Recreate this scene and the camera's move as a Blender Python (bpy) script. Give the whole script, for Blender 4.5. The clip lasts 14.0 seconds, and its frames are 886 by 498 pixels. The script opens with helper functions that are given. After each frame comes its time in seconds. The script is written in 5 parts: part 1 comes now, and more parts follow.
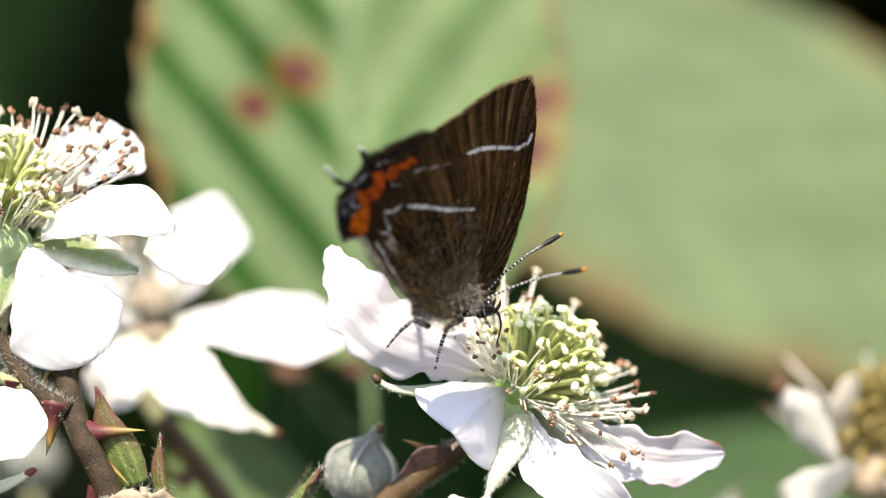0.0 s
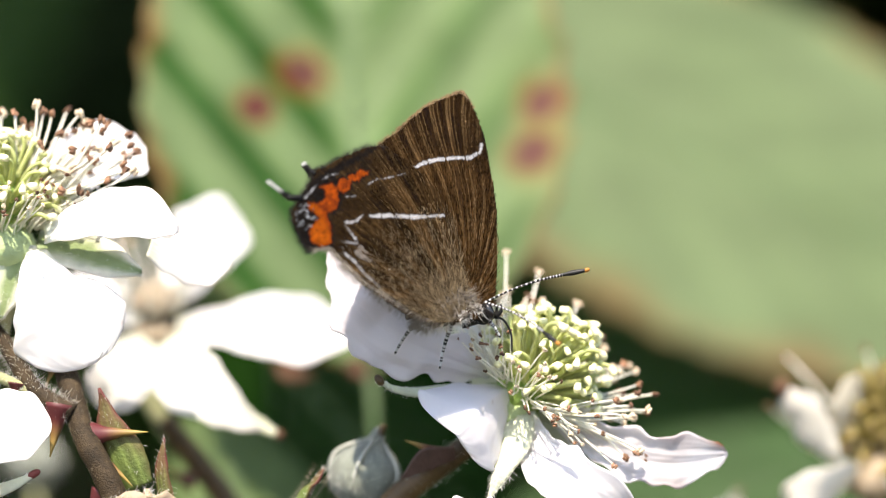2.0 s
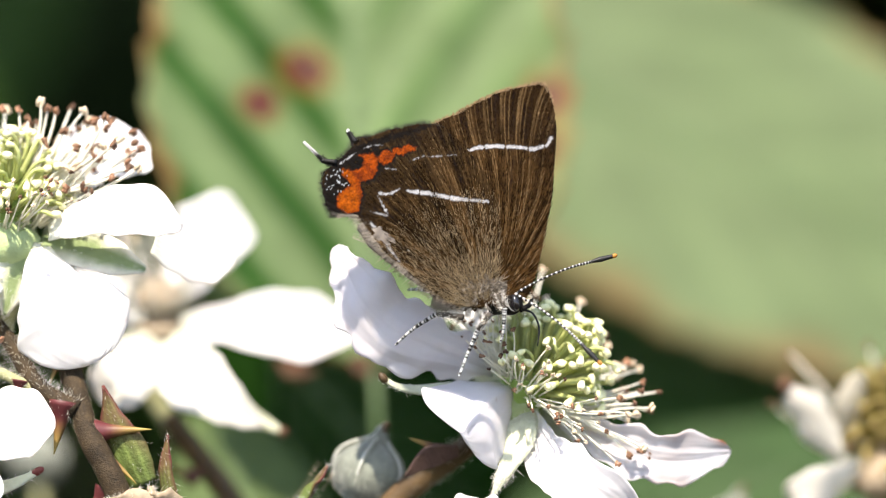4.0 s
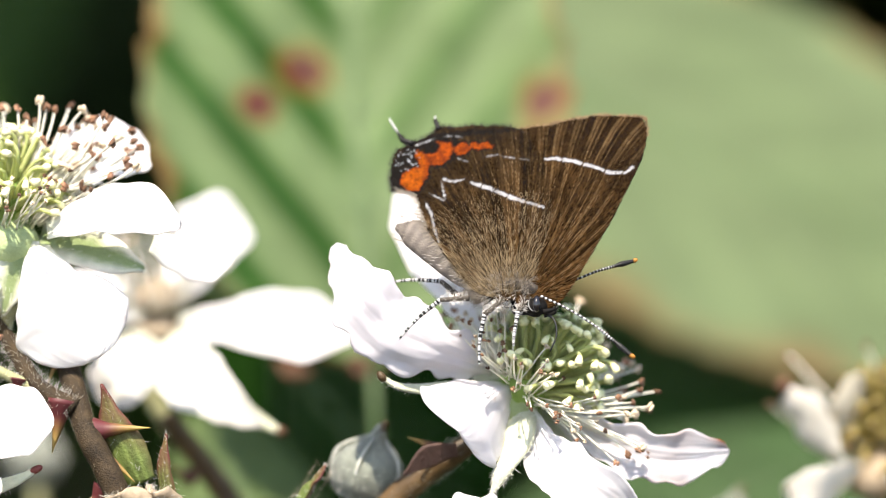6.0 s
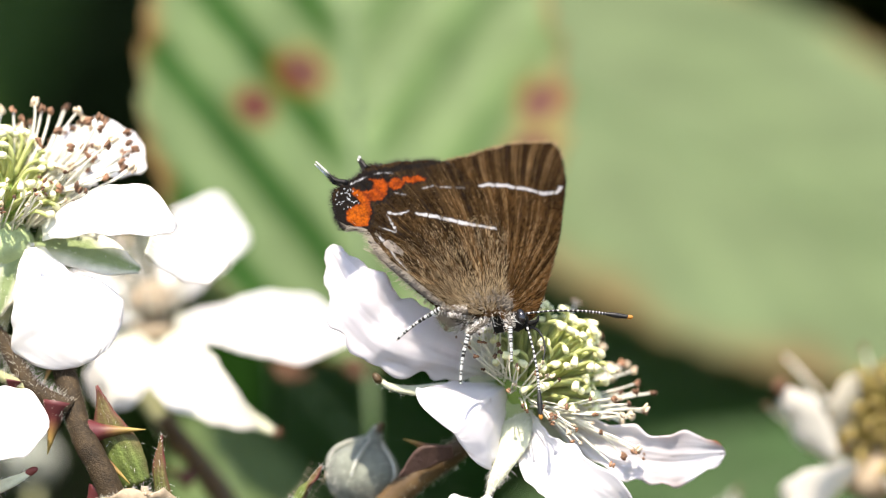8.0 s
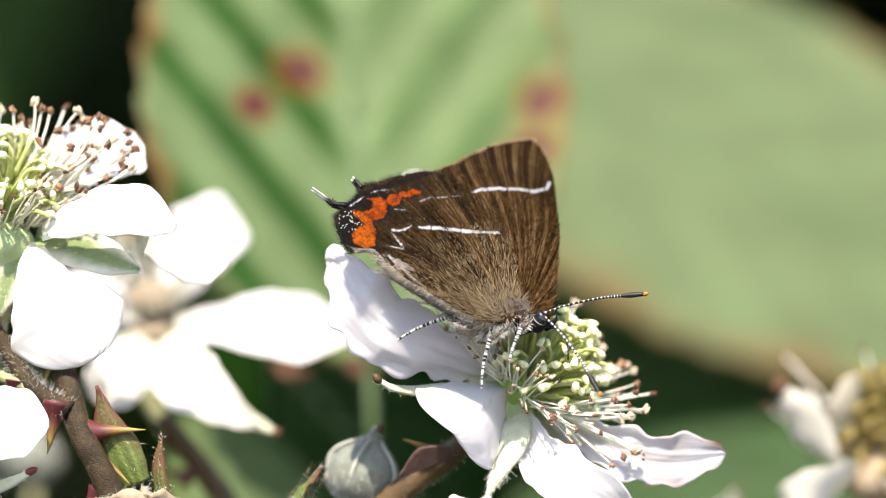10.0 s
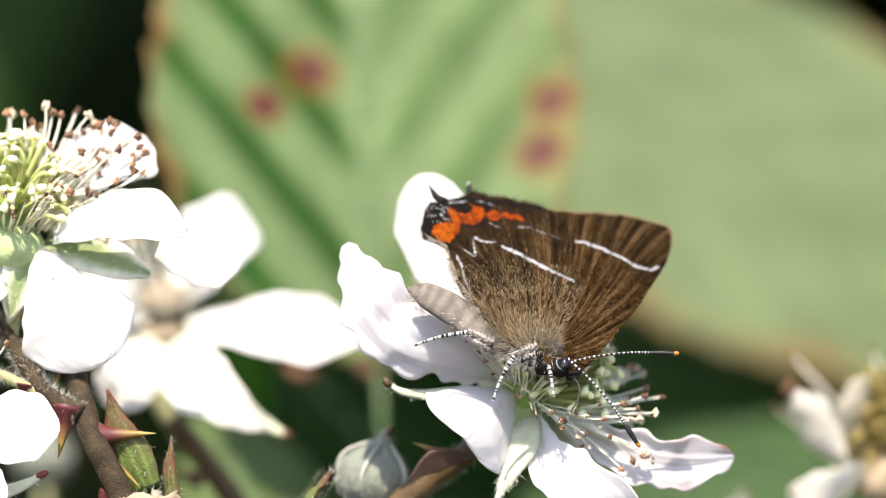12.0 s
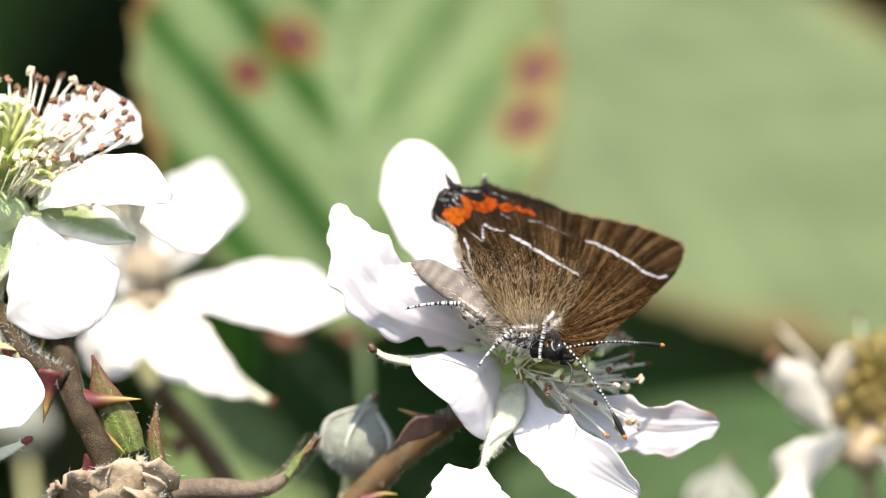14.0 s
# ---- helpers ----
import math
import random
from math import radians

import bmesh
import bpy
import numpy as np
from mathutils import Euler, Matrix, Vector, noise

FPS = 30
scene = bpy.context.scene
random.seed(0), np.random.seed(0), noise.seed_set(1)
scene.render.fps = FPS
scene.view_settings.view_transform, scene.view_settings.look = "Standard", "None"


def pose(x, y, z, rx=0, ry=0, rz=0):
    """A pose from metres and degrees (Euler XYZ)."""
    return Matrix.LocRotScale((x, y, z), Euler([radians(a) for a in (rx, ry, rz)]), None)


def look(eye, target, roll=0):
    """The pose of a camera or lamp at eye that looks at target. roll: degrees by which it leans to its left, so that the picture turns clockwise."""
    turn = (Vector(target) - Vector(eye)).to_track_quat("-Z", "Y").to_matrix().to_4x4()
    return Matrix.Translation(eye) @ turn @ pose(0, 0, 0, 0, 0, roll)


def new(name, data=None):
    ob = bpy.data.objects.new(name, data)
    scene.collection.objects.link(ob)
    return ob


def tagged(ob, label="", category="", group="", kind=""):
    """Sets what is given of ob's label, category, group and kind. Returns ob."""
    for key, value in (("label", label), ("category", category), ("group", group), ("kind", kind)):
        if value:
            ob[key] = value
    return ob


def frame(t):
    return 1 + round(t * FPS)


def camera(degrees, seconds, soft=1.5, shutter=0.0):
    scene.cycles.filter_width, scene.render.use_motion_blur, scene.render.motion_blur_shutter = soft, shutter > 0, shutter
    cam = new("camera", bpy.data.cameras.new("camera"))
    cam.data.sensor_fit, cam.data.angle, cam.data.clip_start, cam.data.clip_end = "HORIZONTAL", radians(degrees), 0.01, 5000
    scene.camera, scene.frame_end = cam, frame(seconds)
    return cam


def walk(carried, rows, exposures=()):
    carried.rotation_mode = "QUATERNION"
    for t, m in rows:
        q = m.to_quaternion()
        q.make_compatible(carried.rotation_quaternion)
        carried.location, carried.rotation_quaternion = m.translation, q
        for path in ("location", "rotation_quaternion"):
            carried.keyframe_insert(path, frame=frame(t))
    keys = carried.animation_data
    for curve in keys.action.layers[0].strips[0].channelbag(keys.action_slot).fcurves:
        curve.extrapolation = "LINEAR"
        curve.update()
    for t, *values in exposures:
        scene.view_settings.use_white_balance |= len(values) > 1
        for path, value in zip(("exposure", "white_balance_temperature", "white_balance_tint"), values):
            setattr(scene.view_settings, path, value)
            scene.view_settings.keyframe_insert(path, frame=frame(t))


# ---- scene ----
# The camera stands almost still on its stand and sways a little.
cam = camera(13.0, 14.0, 1.0)
cam.data.dof.use_dof = True
cam.data.dof.focus_distance = 0.265
cam.data.dof.aperture_fstop = 16.0
cam.data.dof.aperture_blades = 0
walk(cam, [
    (0, look((0.00002, -0.26692, 1.00003), (-0.00000, 0.00008, 1.00000), -0.01)),
    (0.5, look((0.00023, -0.26712, 1.00015), (-0.00002, -0.00012, 1.00004), -0.07)),
    (1, look((0.00010, -0.26713, 1.00000), (-0.00009, -0.00013, 1.00004), -0.05)),
    (1.5, look((-0.00025, -0.26730, 1.00033), (-0.00014, -0.00030, 1.00009), -0.09)),
    (2, look((-0.00024, -0.26731, 1.00045), (-0.00019, -0.00031, 1.00010), -0.09)),
    (2.5, look((-0.00018, -0.26710, 1.00043), (-0.00033, -0.00010, 1.00006), -0.05)),
    (3, look((-0.00042, -0.26748, 1.00093), (-0.00046, -0.00048, 1.00001), -0.05)),
    (5.5, look((-0.00020, -0.26729, 1.00025), (-0.00045, -0.00029, 0.99977), 0.01)),
    (6, look((-0.00054, -0.26738, 1.00003), (-0.00037, -0.00038, 0.99987), 0.05)),
    (6.5, look((-0.00041, -0.26734, 1.00013), (-0.00027, -0.00034, 0.99992), 0.05)),
    (7, look((-0.00005, -0.26707, 1.00009), (-0.00018, -0.00007, 0.99995), -0.01)),
    (7.5, look((-0.00011, -0.26730, 1.00001), (-0.00015, -0.00030, 0.99996), -0.01)),
    (8, look((-0.00006, -0.26719, 1.00007), (-0.00006, -0.00019, 0.99997), 0.02)),
    (10.5, look((-0.00016, -0.26704, 1.00080), (-0.00007, -0.00004, 1.00000), 0.10)),
    (11, look((-0.00014, -0.26723, 1.00105), (0.00023, -0.00023, 1.00000), 0.06)),
    (11.5, look((-0.00082, -0.26735, 1.00095), (0.00044, -0.00035, 1.00009), 0.03)),
    (11.6, look((-0.00069, -0.26743, 1.00116), (0.00037, -0.00043, 1.00014), 0.05)),
    (11.7, look((-0.00056, -0.26751, 1.00137), (0.00010, -0.00051, 1.00007), 0.07)),
    (11.8, look((-0.00043, -0.26760, 1.00159), (-0.00013, -0.00060, 1.00001), 0.08)),
    (11.9, look((-0.00030, -0.26768, 1.00180), (-0.00040, -0.00068, 1.00025), 0.10)),
    (12, look((-0.00017, -0.26776, 1.00201), (-0.00074, -0.00076, 1.00030), 0.12)),
    (12.1, look((-0.00024, -0.26775, 1.00191), (-0.00036, -0.00075, 1.00011), 0.13)),
    (12.2, look((-0.00031, -0.26774, 1.00182), (-0.00076, -0.00074, 1.00027), 0.14)),
    (12.3, look((-0.00039, -0.26772, 1.00172), (-0.00054, -0.00072, 1.00013), 0.14)),
    (12.4, look((-0.00046, -0.26771, 1.00163), (-0.00059, -0.00071, 1.00009), 0.15)),
    (12.5, look((-0.00053, -0.26770, 1.00153), (-0.00056, -0.00070, 1.00010), 0.16)),
    (13, look((0.00021, -0.26728, 1.00273), (0.00015, -0.00028, 0.99981), 0.28)),
    (13.1, look((0.00009, -0.26727, 1.00239), (0.00039, -0.00027, 0.99961), 0.26)),
    (13.2, look((-0.00002, -0.26726, 1.00205), (0.00028, -0.00026, 0.99956), 0.24)),
    (13.3, look((-0.00014, -0.26724, 1.00171), (0.00083, -0.00024, 0.99874), 0.23)),
    (13.4, look((-0.00025, -0.26723, 1.00137), (0.00061, -0.00023, 0.99869), 0.21)),
    (13.5, look((-0.00037, -0.26722, 1.00103), (0.00058, -0.00022, 0.99802), 0.19)),
    (13.6, look((-0.00046, -0.26727, 1.00100), (0.00108, -0.00027, 0.99856), 0.19)),
    (13.7, look((-0.00056, -0.26732, 1.00097), (0.00085, -0.00032, 0.99872), 0.19)),
    (13.8, look((-0.00065, -0.26737, 1.00095), (0.00069, -0.00037, 0.99884), 0.18)),
    (13.9, look((-0.00075, -0.26742, 1.00092), (0.00065, -0.00042, 0.99838), 0.18)),
    (14, look((-0.00084, -0.26747, 1.00089), (0.00026, -0.00047, 0.99795), 0.18)),
])

# High sun before the flowers, a little to the left, and a clear sky.
SUN = Vector((-0.13, -0.52, 0.85)).normalized()
sun = new("sun", bpy.data.lights.new("sun", "SUN"))
sun.matrix_world = look(SUN * 3 + Vector((0, 0, 1)), (0, 0, 1))
sun.data.energy, sun.data.angle, sun.data.color = 4.0, radians(0.53), (1.0, 0.93, 0.82)
world = bpy.data.worlds.new("sky")
scene.world = world
world.use_nodes = True
sky = world.node_tree.nodes.new("ShaderNodeTexSky")
sky.sky_type, sky.sun_disc = "NISHITA", False
sky.sun_elevation = math.asin(SUN.z)
sky.sun_rotation = math.atan2(SUN.x, SUN.y)
world.node_tree.links.new(sky.outputs[0], world.node_tree.nodes["Background"].inputs[0])
world.node_tree.nodes["Background"].inputs[1].default_value = 0.15
scene.view_settings.exposure = 1.40
scene.view_settings.use_white_balance = True
scene.view_settings.white_balance_temperature, scene.view_settings.white_balance_tint = 7000, 12

MM = 0.001
HOME = Vector((0, 0, 1.0))


def V(x, y, z):
    """A place in millimetres round the middle of the view, which is one metre above the ground."""
    return HOME + Vector((x, y, z)) * MM


# ---------------------------------------------------------------- materials
def material(name, colour, rough=0.6, var=0.15, scale=900.0, bump=0.2, bump_scale=3000.0, depth=0.0002, gloss=0.3,
             through_light=0.0, through_colour=None, attribute=False, sheen=0.0, stretch=(1, 1, 1), random_part=0.0):
    """A surface with variation at two scales, fine relief, and light that passes through if it is thin."""
    m = bpy.data.materials.new(name)
    m.use_nodes = True
    n, l = m.node_tree.nodes, m.node_tree.links
    b = n["Principled BSDF"]
    co = n.new("ShaderNodeTexCoord")
    mp = n.new("ShaderNodeMapping")
    mp.inputs["Scale"].default_value = stretch
    l.new(co.outputs["Object"], mp.inputs[0])
    if attribute:
        base = n.new("ShaderNodeAttribute")
        base.attribute_name = "tint"
    else:
        base = n.new("ShaderNodeRGB")
        base.outputs[0].default_value = (*colour, 1)
    t1, t2 = n.new("ShaderNodeTexNoise"), n.new("ShaderNodeTexNoise")
    t1.inputs["Scale"].default_value, t1.inputs["Detail"].default_value = scale, 3
    t2.inputs["Scale"].default_value, t2.inputs["Detail"].default_value = scale * 0.17, 2
    l.new(mp.outputs[0], t1.inputs[0]), l.new(mp.outputs[0], t2.inputs[0])
    add = n.new("ShaderNodeMath")
    l.new(t1.outputs[0], add.inputs[0]), l.new(t2.outputs[0], add.inputs[1])
    rng = n.new("ShaderNodeMapRange")
    rng.inputs["From Min"].default_value, rng.inputs["From Max"].default_value = 0.6, 1.4
    rng.inputs["To Min"].default_value, rng.inputs["To Max"].default_value = 1 - var, 1 + var
    l.new(add.outputs[0], rng.inputs[0])
    fac = rng.outputs[0]
    if random_part:
        info, r2, mul0 = n.new("ShaderNodeObjectInfo"), n.new("ShaderNodeMapRange"), n.new("ShaderNodeMath")
        r2.inputs["To Min"].default_value, r2.inputs["To Max"].default_value = 1 - random_part, 1 + random_part
        mul0.operation = "MULTIPLY"
        l.new(info.outputs["Random"], r2.inputs[0])
        l.new(r2.outputs[0], mul0.inputs[0]), l.new(fac, mul0.inputs[1])
        fac = mul0.outputs[0]
    mul = n.new("ShaderNodeVectorMath")
    mul.operation = "SCALE"
    l.new(base.outputs[0], mul.inputs[0]), l.new(fac, mul.inputs["Scale"])
    l.new(mul.outputs[0], b.inputs["Base Color"])
    b.inputs["Roughness"].default_value = rough
    b.inputs["Specular IOR Level"].default_value = gloss
    b.inputs["Sheen Weight"].default_value = sheen
    if bump:
        t3, bp = n.new("ShaderNodeTexNoise"), n.new("ShaderNodeBump")
        t3.inputs["Scale"].default_value, t3.inputs["Detail"].default_value = bump_scale, 3
        bp.inputs["Strength"].default_value, bp.inputs["Distance"].default_value = bump, depth
        l.new(mp.outputs[0], t3.inputs[0]), l.new(t3.outputs[0], bp.inputs["Height"])
        l.new(bp.outputs[0], b.inputs["Normal"])
    if through_light:
        tr, mix = n.new("ShaderNodeBsdfTranslucent"), n.new("ShaderNodeMixShader")
        if through_colour:
            tr.inputs[0].default_value = (*through_colour, 1)
        else:
            l.new(mul.outputs[0], tr.inputs[0])
        mix.inputs[0].default_value = through_light
        l.new(b.outputs[0], mix.inputs[1]), l.new(tr.outputs[0], mix.inputs[2])
        l.new(mix.outputs[0], n["Material Output"].inputs[0])
    return m


PETAL = material("petal white", (0, 0, 0), 0.6, 0.04, 700, 0.12, 1600, 0.0002, 0.15, 0.45, attribute=True)
SCALES_WHITE = material("white scales", (0.28, 0.28, 0.28), 0.6, 0.1, 3000, 0)
SEPAL = material("felted sepal", (0.6, 0.62, 0.46), 0.8, 0.25, 900, 0.5, 5000, 0.0002, 0.15, 0.2, None, False, 0.3)
CALYX = material("green calyx", (0.33, 0.40, 0.2), 0.7, 0.2, 900, 0.4, 5000, 0.0002, 0.2)
FILAMENT = material("filament", (0.88, 0.86, 0.77), 0.5, 0.1, 1200, 0, gloss=0.3, through_light=0.4, random_part=0.12)
ANTHER = material("anther", (0.18, 0.095, 0.055), 0.65, 0.75, 4500, 0.5, 6000, 0.0002, 0.3, random_part=0.45)
ANTHER_PALE = material("pale anther", (0.62, 0.5, 0.36), 0.65, 0.4, 2500, 0.5, 6000, 0.0002, 0.3, random_part=0.3)
STYLE = material("style", (0.56, 0.6, 0.26), 0.45, 0.2, 1500, 0, gloss=0.3, through_light=0.4, random_part=0.18)
STIGMA = material("stigma", (0.8, 0.78, 0.46), 0.5, 0.15, 2000, 0.2, 6000, 0.0001, 0.3, random_part=0.15)
RECEPT = material("receptacle", (0.22, 0.32, 0.07), 0.6, 0.3, 1500, 0.4, 4000)
CANE = material("cane bark", (0.036, 0.024, 0.012), 0.7, 0.8, 5200, 0.6, 8000, 0.0002, 0.25)
CANE_PALE = material("young cane", (0.3, 0.3, 0.16), 0.65, 0.25, 1500, 0.4, 5000, 0.0002, 0.25)
SHOOT_SKIN = material("hairy shoot", (0.13, 0.1, 0.075), 0.75, 0.5, 3000, 0.5, 6000, 0.0002, 0.2)
FUZZ = material("short felt", (0.36, 0.31, 0.22), 0.7, 0.2, 1500, 0, through_light=0.2)
CANE_RED = material("reddish cane", (0.075, 0.046, 0.02), 0.42, 0.6, 700, 0.4, 4000, 0.0002, 0.35)
THORN = material("thorn", (0, 0, 0), 0.55, 0.15, 1800, 0.1, 4000, 0.0001, 0.45, attribute=True)
BRACT = material("bract", (0, 0, 0), 0.6, 0.3, 1800, 0.5, 4000, 0.0002, 0.3, 0.25, attribute=True)
DRY = material("dry sepal", (0.36, 0.285, 0.2), 0.75, 0.55, 1400, 0.5, 3000, 0.0002, 0.2, 0.2)
DRY_BROWN = material("withered", (0.085, 0.045, 0.026), 0.8, 0.4, 900, 0.5, 3000, 0.0003, 0.2)
BUD = material("bud felt", (0.155, 0.168, 0.14), 0.85, 0.35, 1300, 0.5, 5000, 0.0002, 0.1, sheen=0.3)
SEAM = material("bud seam", (0.42, 0.43, 0.38), 0.85, 0.2, 1300, 0.4, 5000, 0.0002, 0.1)
SEPAL_RIM = material("green sepal with pale felt margin", (0, 0, 0), 0.8, 0.25, 900, 0.5, 5000, 0.0002, 0.12, 0.15, attribute=True, sheen=0.2)
FUR_BROWN = material("brown-grey fur", (0.25, 0.215, 0.175), 0.7, 0.3, 2000, 0, gloss=0.2, through_light=0.1)
HAIR = material("white hair", (0.75, 0.74, 0.66), 0.6, 0.1, 800, 0, through_light=0.3)
STYLE_OLD = material("faded style", (0.3, 0.24, 0.07), 0.6, 0.4, 1500, 0, gloss=0.3, random_part=0.4)
STIGMA_OLD = material("faded stigma", (0.15, 0.11, 0.035), 0.6, 0.4, 1500, 0, gloss=0.3, random_part=0.4)
HEDGE = material("hedge leaf", (0, 0, 0), 0.8, 0.2, 160, 0, gloss=0.02, through_light=0.15, attribute=True)
LEAF = material("leaf", (0, 0, 0), 0.55, 0.2, 160, 0.3, 700, 0.0004, 0.1, 0.22, attribute=True)
RIB = material("leaf rib", (0.06, 0.1, 0.035), 0.5, 0.15, 500, 0.2, 2000, 0.0002, 0.35)
WING = material("wing scales", (0, 0, 0), 0.6, 0.5, 9000, 0.6, 9000, 0.00012, 0.04, 0.05, (0.14, 0.06, 0.016), attribute=True)
FUR = material("body fur", (0.06, 0.05, 0.04), 0.7, 0.3, 2000, 0, gloss=0.3, through_light=0.15)
FUR_PALE = material("pale fur", (0.75, 0.71, 0.66), 0.7, 0.25, 2000, 0, gloss=0.3, through_light=0.2)
SCALE_HAIR = material("raised scales", (0.029, 0.0165, 0.0062), 0.7, 0.5, 3000, 0, gloss=0.0)
SCALE_GOLD = material("golden scales", (0.125, 0.077, 0.032), 0.5, 0.5, 3000, 0, gloss=0.2)
SCALE_DARK = material("dark scales", (0.009, 0.005, 0.002), 0.8, 0.5, 3000, 0, gloss=0.0)
FUR_WING = material("wing hair", (0.21, 0.158, 0.095), 0.7, 0.4, 2000, 0, gloss=0.03)
SKIN = material("body scales", (0.06, 0.05, 0.04), 0.7, 0.35, 2200, 0.5, 7000, 0.0001, 0.25)
ABDOMEN = material("abdomen scales", (0, 0, 0), 0.7, 0.3, 2600, 0.5, 7000, 0.0001, 0.25, attribute=True)
HEAD_BLACK = material("black head scales", (0.006, 0.0055, 0.005), 0.7, 0.3, 3000, 0.5, 8000, 0.0001, 0.12)
EYE = material("eye", (0.012, 0.011, 0.012), 0.18, 0.1, 2000, 0.05, 9000, 0.0001, 0.6)
BANDS = material("black and white bands", (0, 0, 0), 0.55, 0.12, 4000, 0.3, 9000, 0.0001, 0.3, attribute=True)
CLUB = material("antenna club", (0.005, 0.005, 0.005), 0.5, 0.2, 3000, 0.3, 9000, 0.0001, 0.4)
TIP = material("orange tip", (0.35, 0.15, 0.025), 0.5, 0.1, 3000, 0)
SOIL = material("soil", (0.035, 0.028, 0.018), 0.95, 0.4, 20, 0.6, 60, 0.01, 0.1)


# ---------------------------------------------------------------- mesh helpers
ORIGIN = {}


def thing(name, at, label, category, group="", kind=""):
    ob = new(name)
    ob.empty_display_size = 0.002
    ob.location = at
    ORIGIN[ob] = Vector(at)
    return tagged(ob, label, category, group, kind)


def mesh_of(name, verts, faces, mat, tint=None, smooth=True):
    me = bpy.data.meshes.new(name)
    me.from_pydata([tuple(v) for v in verts], [], [tuple(f) for f in faces])
    if mat:
        me.materials.append(mat)
    if smooth:
        me.shade_smooth()
    if tint is not None:
        a = me.color_attributes.new("tint", "FLOAT_COLOR", "POINT")
        t = np.ones((len(verts), 4), dtype=np.float32)
        t[:, :3] = np.asarray(tint)[:, :3]
        a.data.foreach_set("color", t.ravel())
    me.update()
    return me


def part(name, shape, mat, parent, label="", tint=None, kind="", smooth=True):
    """One mesh under a thing or a part; the shape is in world places."""
    verts, faces = shape
    o = ORIGIN[parent]
    ob = new(name, mesh_of(name, [Vector(v) - o for v in verts], faces, mat, tint, smooth))
    ob.parent = parent
    ORIGIN[ob] = o
    return tagged(ob, label, kind=kind)


def lone(name, shape, mat, label, category, tint=None, kind="", smooth=True, group=""):
    """A thing of one mesh, with its origin in its middle."""
    verts, faces = shape
    o = sum((Vector(v) for v in verts), Vector()) / len(verts)
    ob = new(name, mesh_of(name, [Vector(v) - o for v in verts], faces, mat, tint, smooth))
    ob.location = o
    ORIGIN[ob] = o
    return tagged(ob, label, category, group, kind)


def joined(*shapes):
    verts, faces = [], []
    for v, f in shapes:
        k = len(verts)
        verts += list(v)
        faces += [tuple(i + k for i in q) for q in f]
    return verts, faces


def spline(points, n):
    """n + 1 places along a smooth curve through the points."""
    p = [Vector(q) for q in points]
    if len(p) == 2:
        return [p[0].lerp(p[1], i / n) for i in range(n + 1)]
    p = [p[0] * 2 - p[1], *p, p[-1] * 2 - p[-2]]
    out = []
    for i in range(n + 1):
        s = i / n * (len(p) - 3)
        k = min(int(s), len(p) - 4)
        t = s - k
        a, b, c, d = p[k:k + 4]
        out.append(0.5 * (2 * b + (c - a) * t + (2 * a - 5 * b + 4 * c - d) * t * t + (3 * b - a - 3 * c + d) * t ** 3))
    return out


def profile(values, s):
    """A smooth value along 0..1 through evenly spread values."""
    x = s * (len(values) - 1)
    k = min(int(x), len(values) - 2)
    t = x - k
    t = t * t * (3 - 2 * t) * 0.4 + t * 0.6
    return values[k] * (1 - t) + values[k + 1] * t


def tube(points, radii, n=16, sides=8, rough=0.0, seed=0):
    """A closed round rod along a curve, radii in millimetres."""
    c = spline(points, n)
    verts, faces = [], []
    up = Vector((0.13, -0.9, 0.31))
    for i, p in enumerate(c):
        t = (c[min(i + 1, n)] - c[max(i - 1, 0)]).normalized()
        a = t.cross(up).normalized()
        up = a.cross(t).normalized()
        r = profile(radii, i / n) * MM
        for j in range(sides):
            g = 2 * math.pi * j / sides
            e = a * math.cos(g) + up * math.sin(g)
            k = 1 + rough * noise.noise((p + e * r) * 700 + Vector((seed, 0, 0)))
            verts.append(p + e * r * k)
    for i in range(n):
        for j in range(sides):
            k = (j + 1) % sides
            faces.append((i * sides + j, i * sides + k, (i + 1) * sides + k, (i + 1) * sides + j))
    faces.append(tuple(range(sides))[::-1])
    faces.append(tuple(n * sides + j for j in range(sides)))
    return verts, faces


def solid(grid, thick, closed=False):
    """A sheet from a grid of places, made a body of that thickness in millimetres."""
    n, m = len(grid), len(grid[0])
    top, low = [], []
    for i in range(n):
        for j in range(m):
            du = grid[min(i + 1, n - 1)][j] - grid[max(i - 1, 0)][j]
            dv = grid[i][min(j + 1, m - 1)] - grid[i][max(j - 1, 0)]
            w = du.cross(dv)
            w = w.normalized() if w.length > 1e-14 else Vector((0, 0, 1))
            edge = 0.45 if j in (0, m - 1) or i == n - 1 else 1.0
            top.append(grid[i][j] + w * thick * MM * 0.5 * edge)
            low.append(grid[i][j] - w * thick * MM * 0.5 * edge)
    k = n * m
    faces = []
    for i in range(n - 1):
        for j in range(m - 1):
            a = i * m + j
            faces.append((a, a + 1, a + m + 1, a + m))
            faces.append((k + a, k + a + m, k + a + m + 1, k + a + 1))
    for i in range(n - 1):
        a, b = i * m, i * m + m - 1
        faces.append((a, a + m, k + a + m, k + a))
        faces.append((b, k + b, k + b + m, b + m))
    for j in range(m - 1):
        a, b = j, (n - 1) * m + j
        faces.append((a, k + a, k + a + 1, a + 1))
        faces.append((b, b + 1, k + b + 1, k + b))
    return top + low, faces


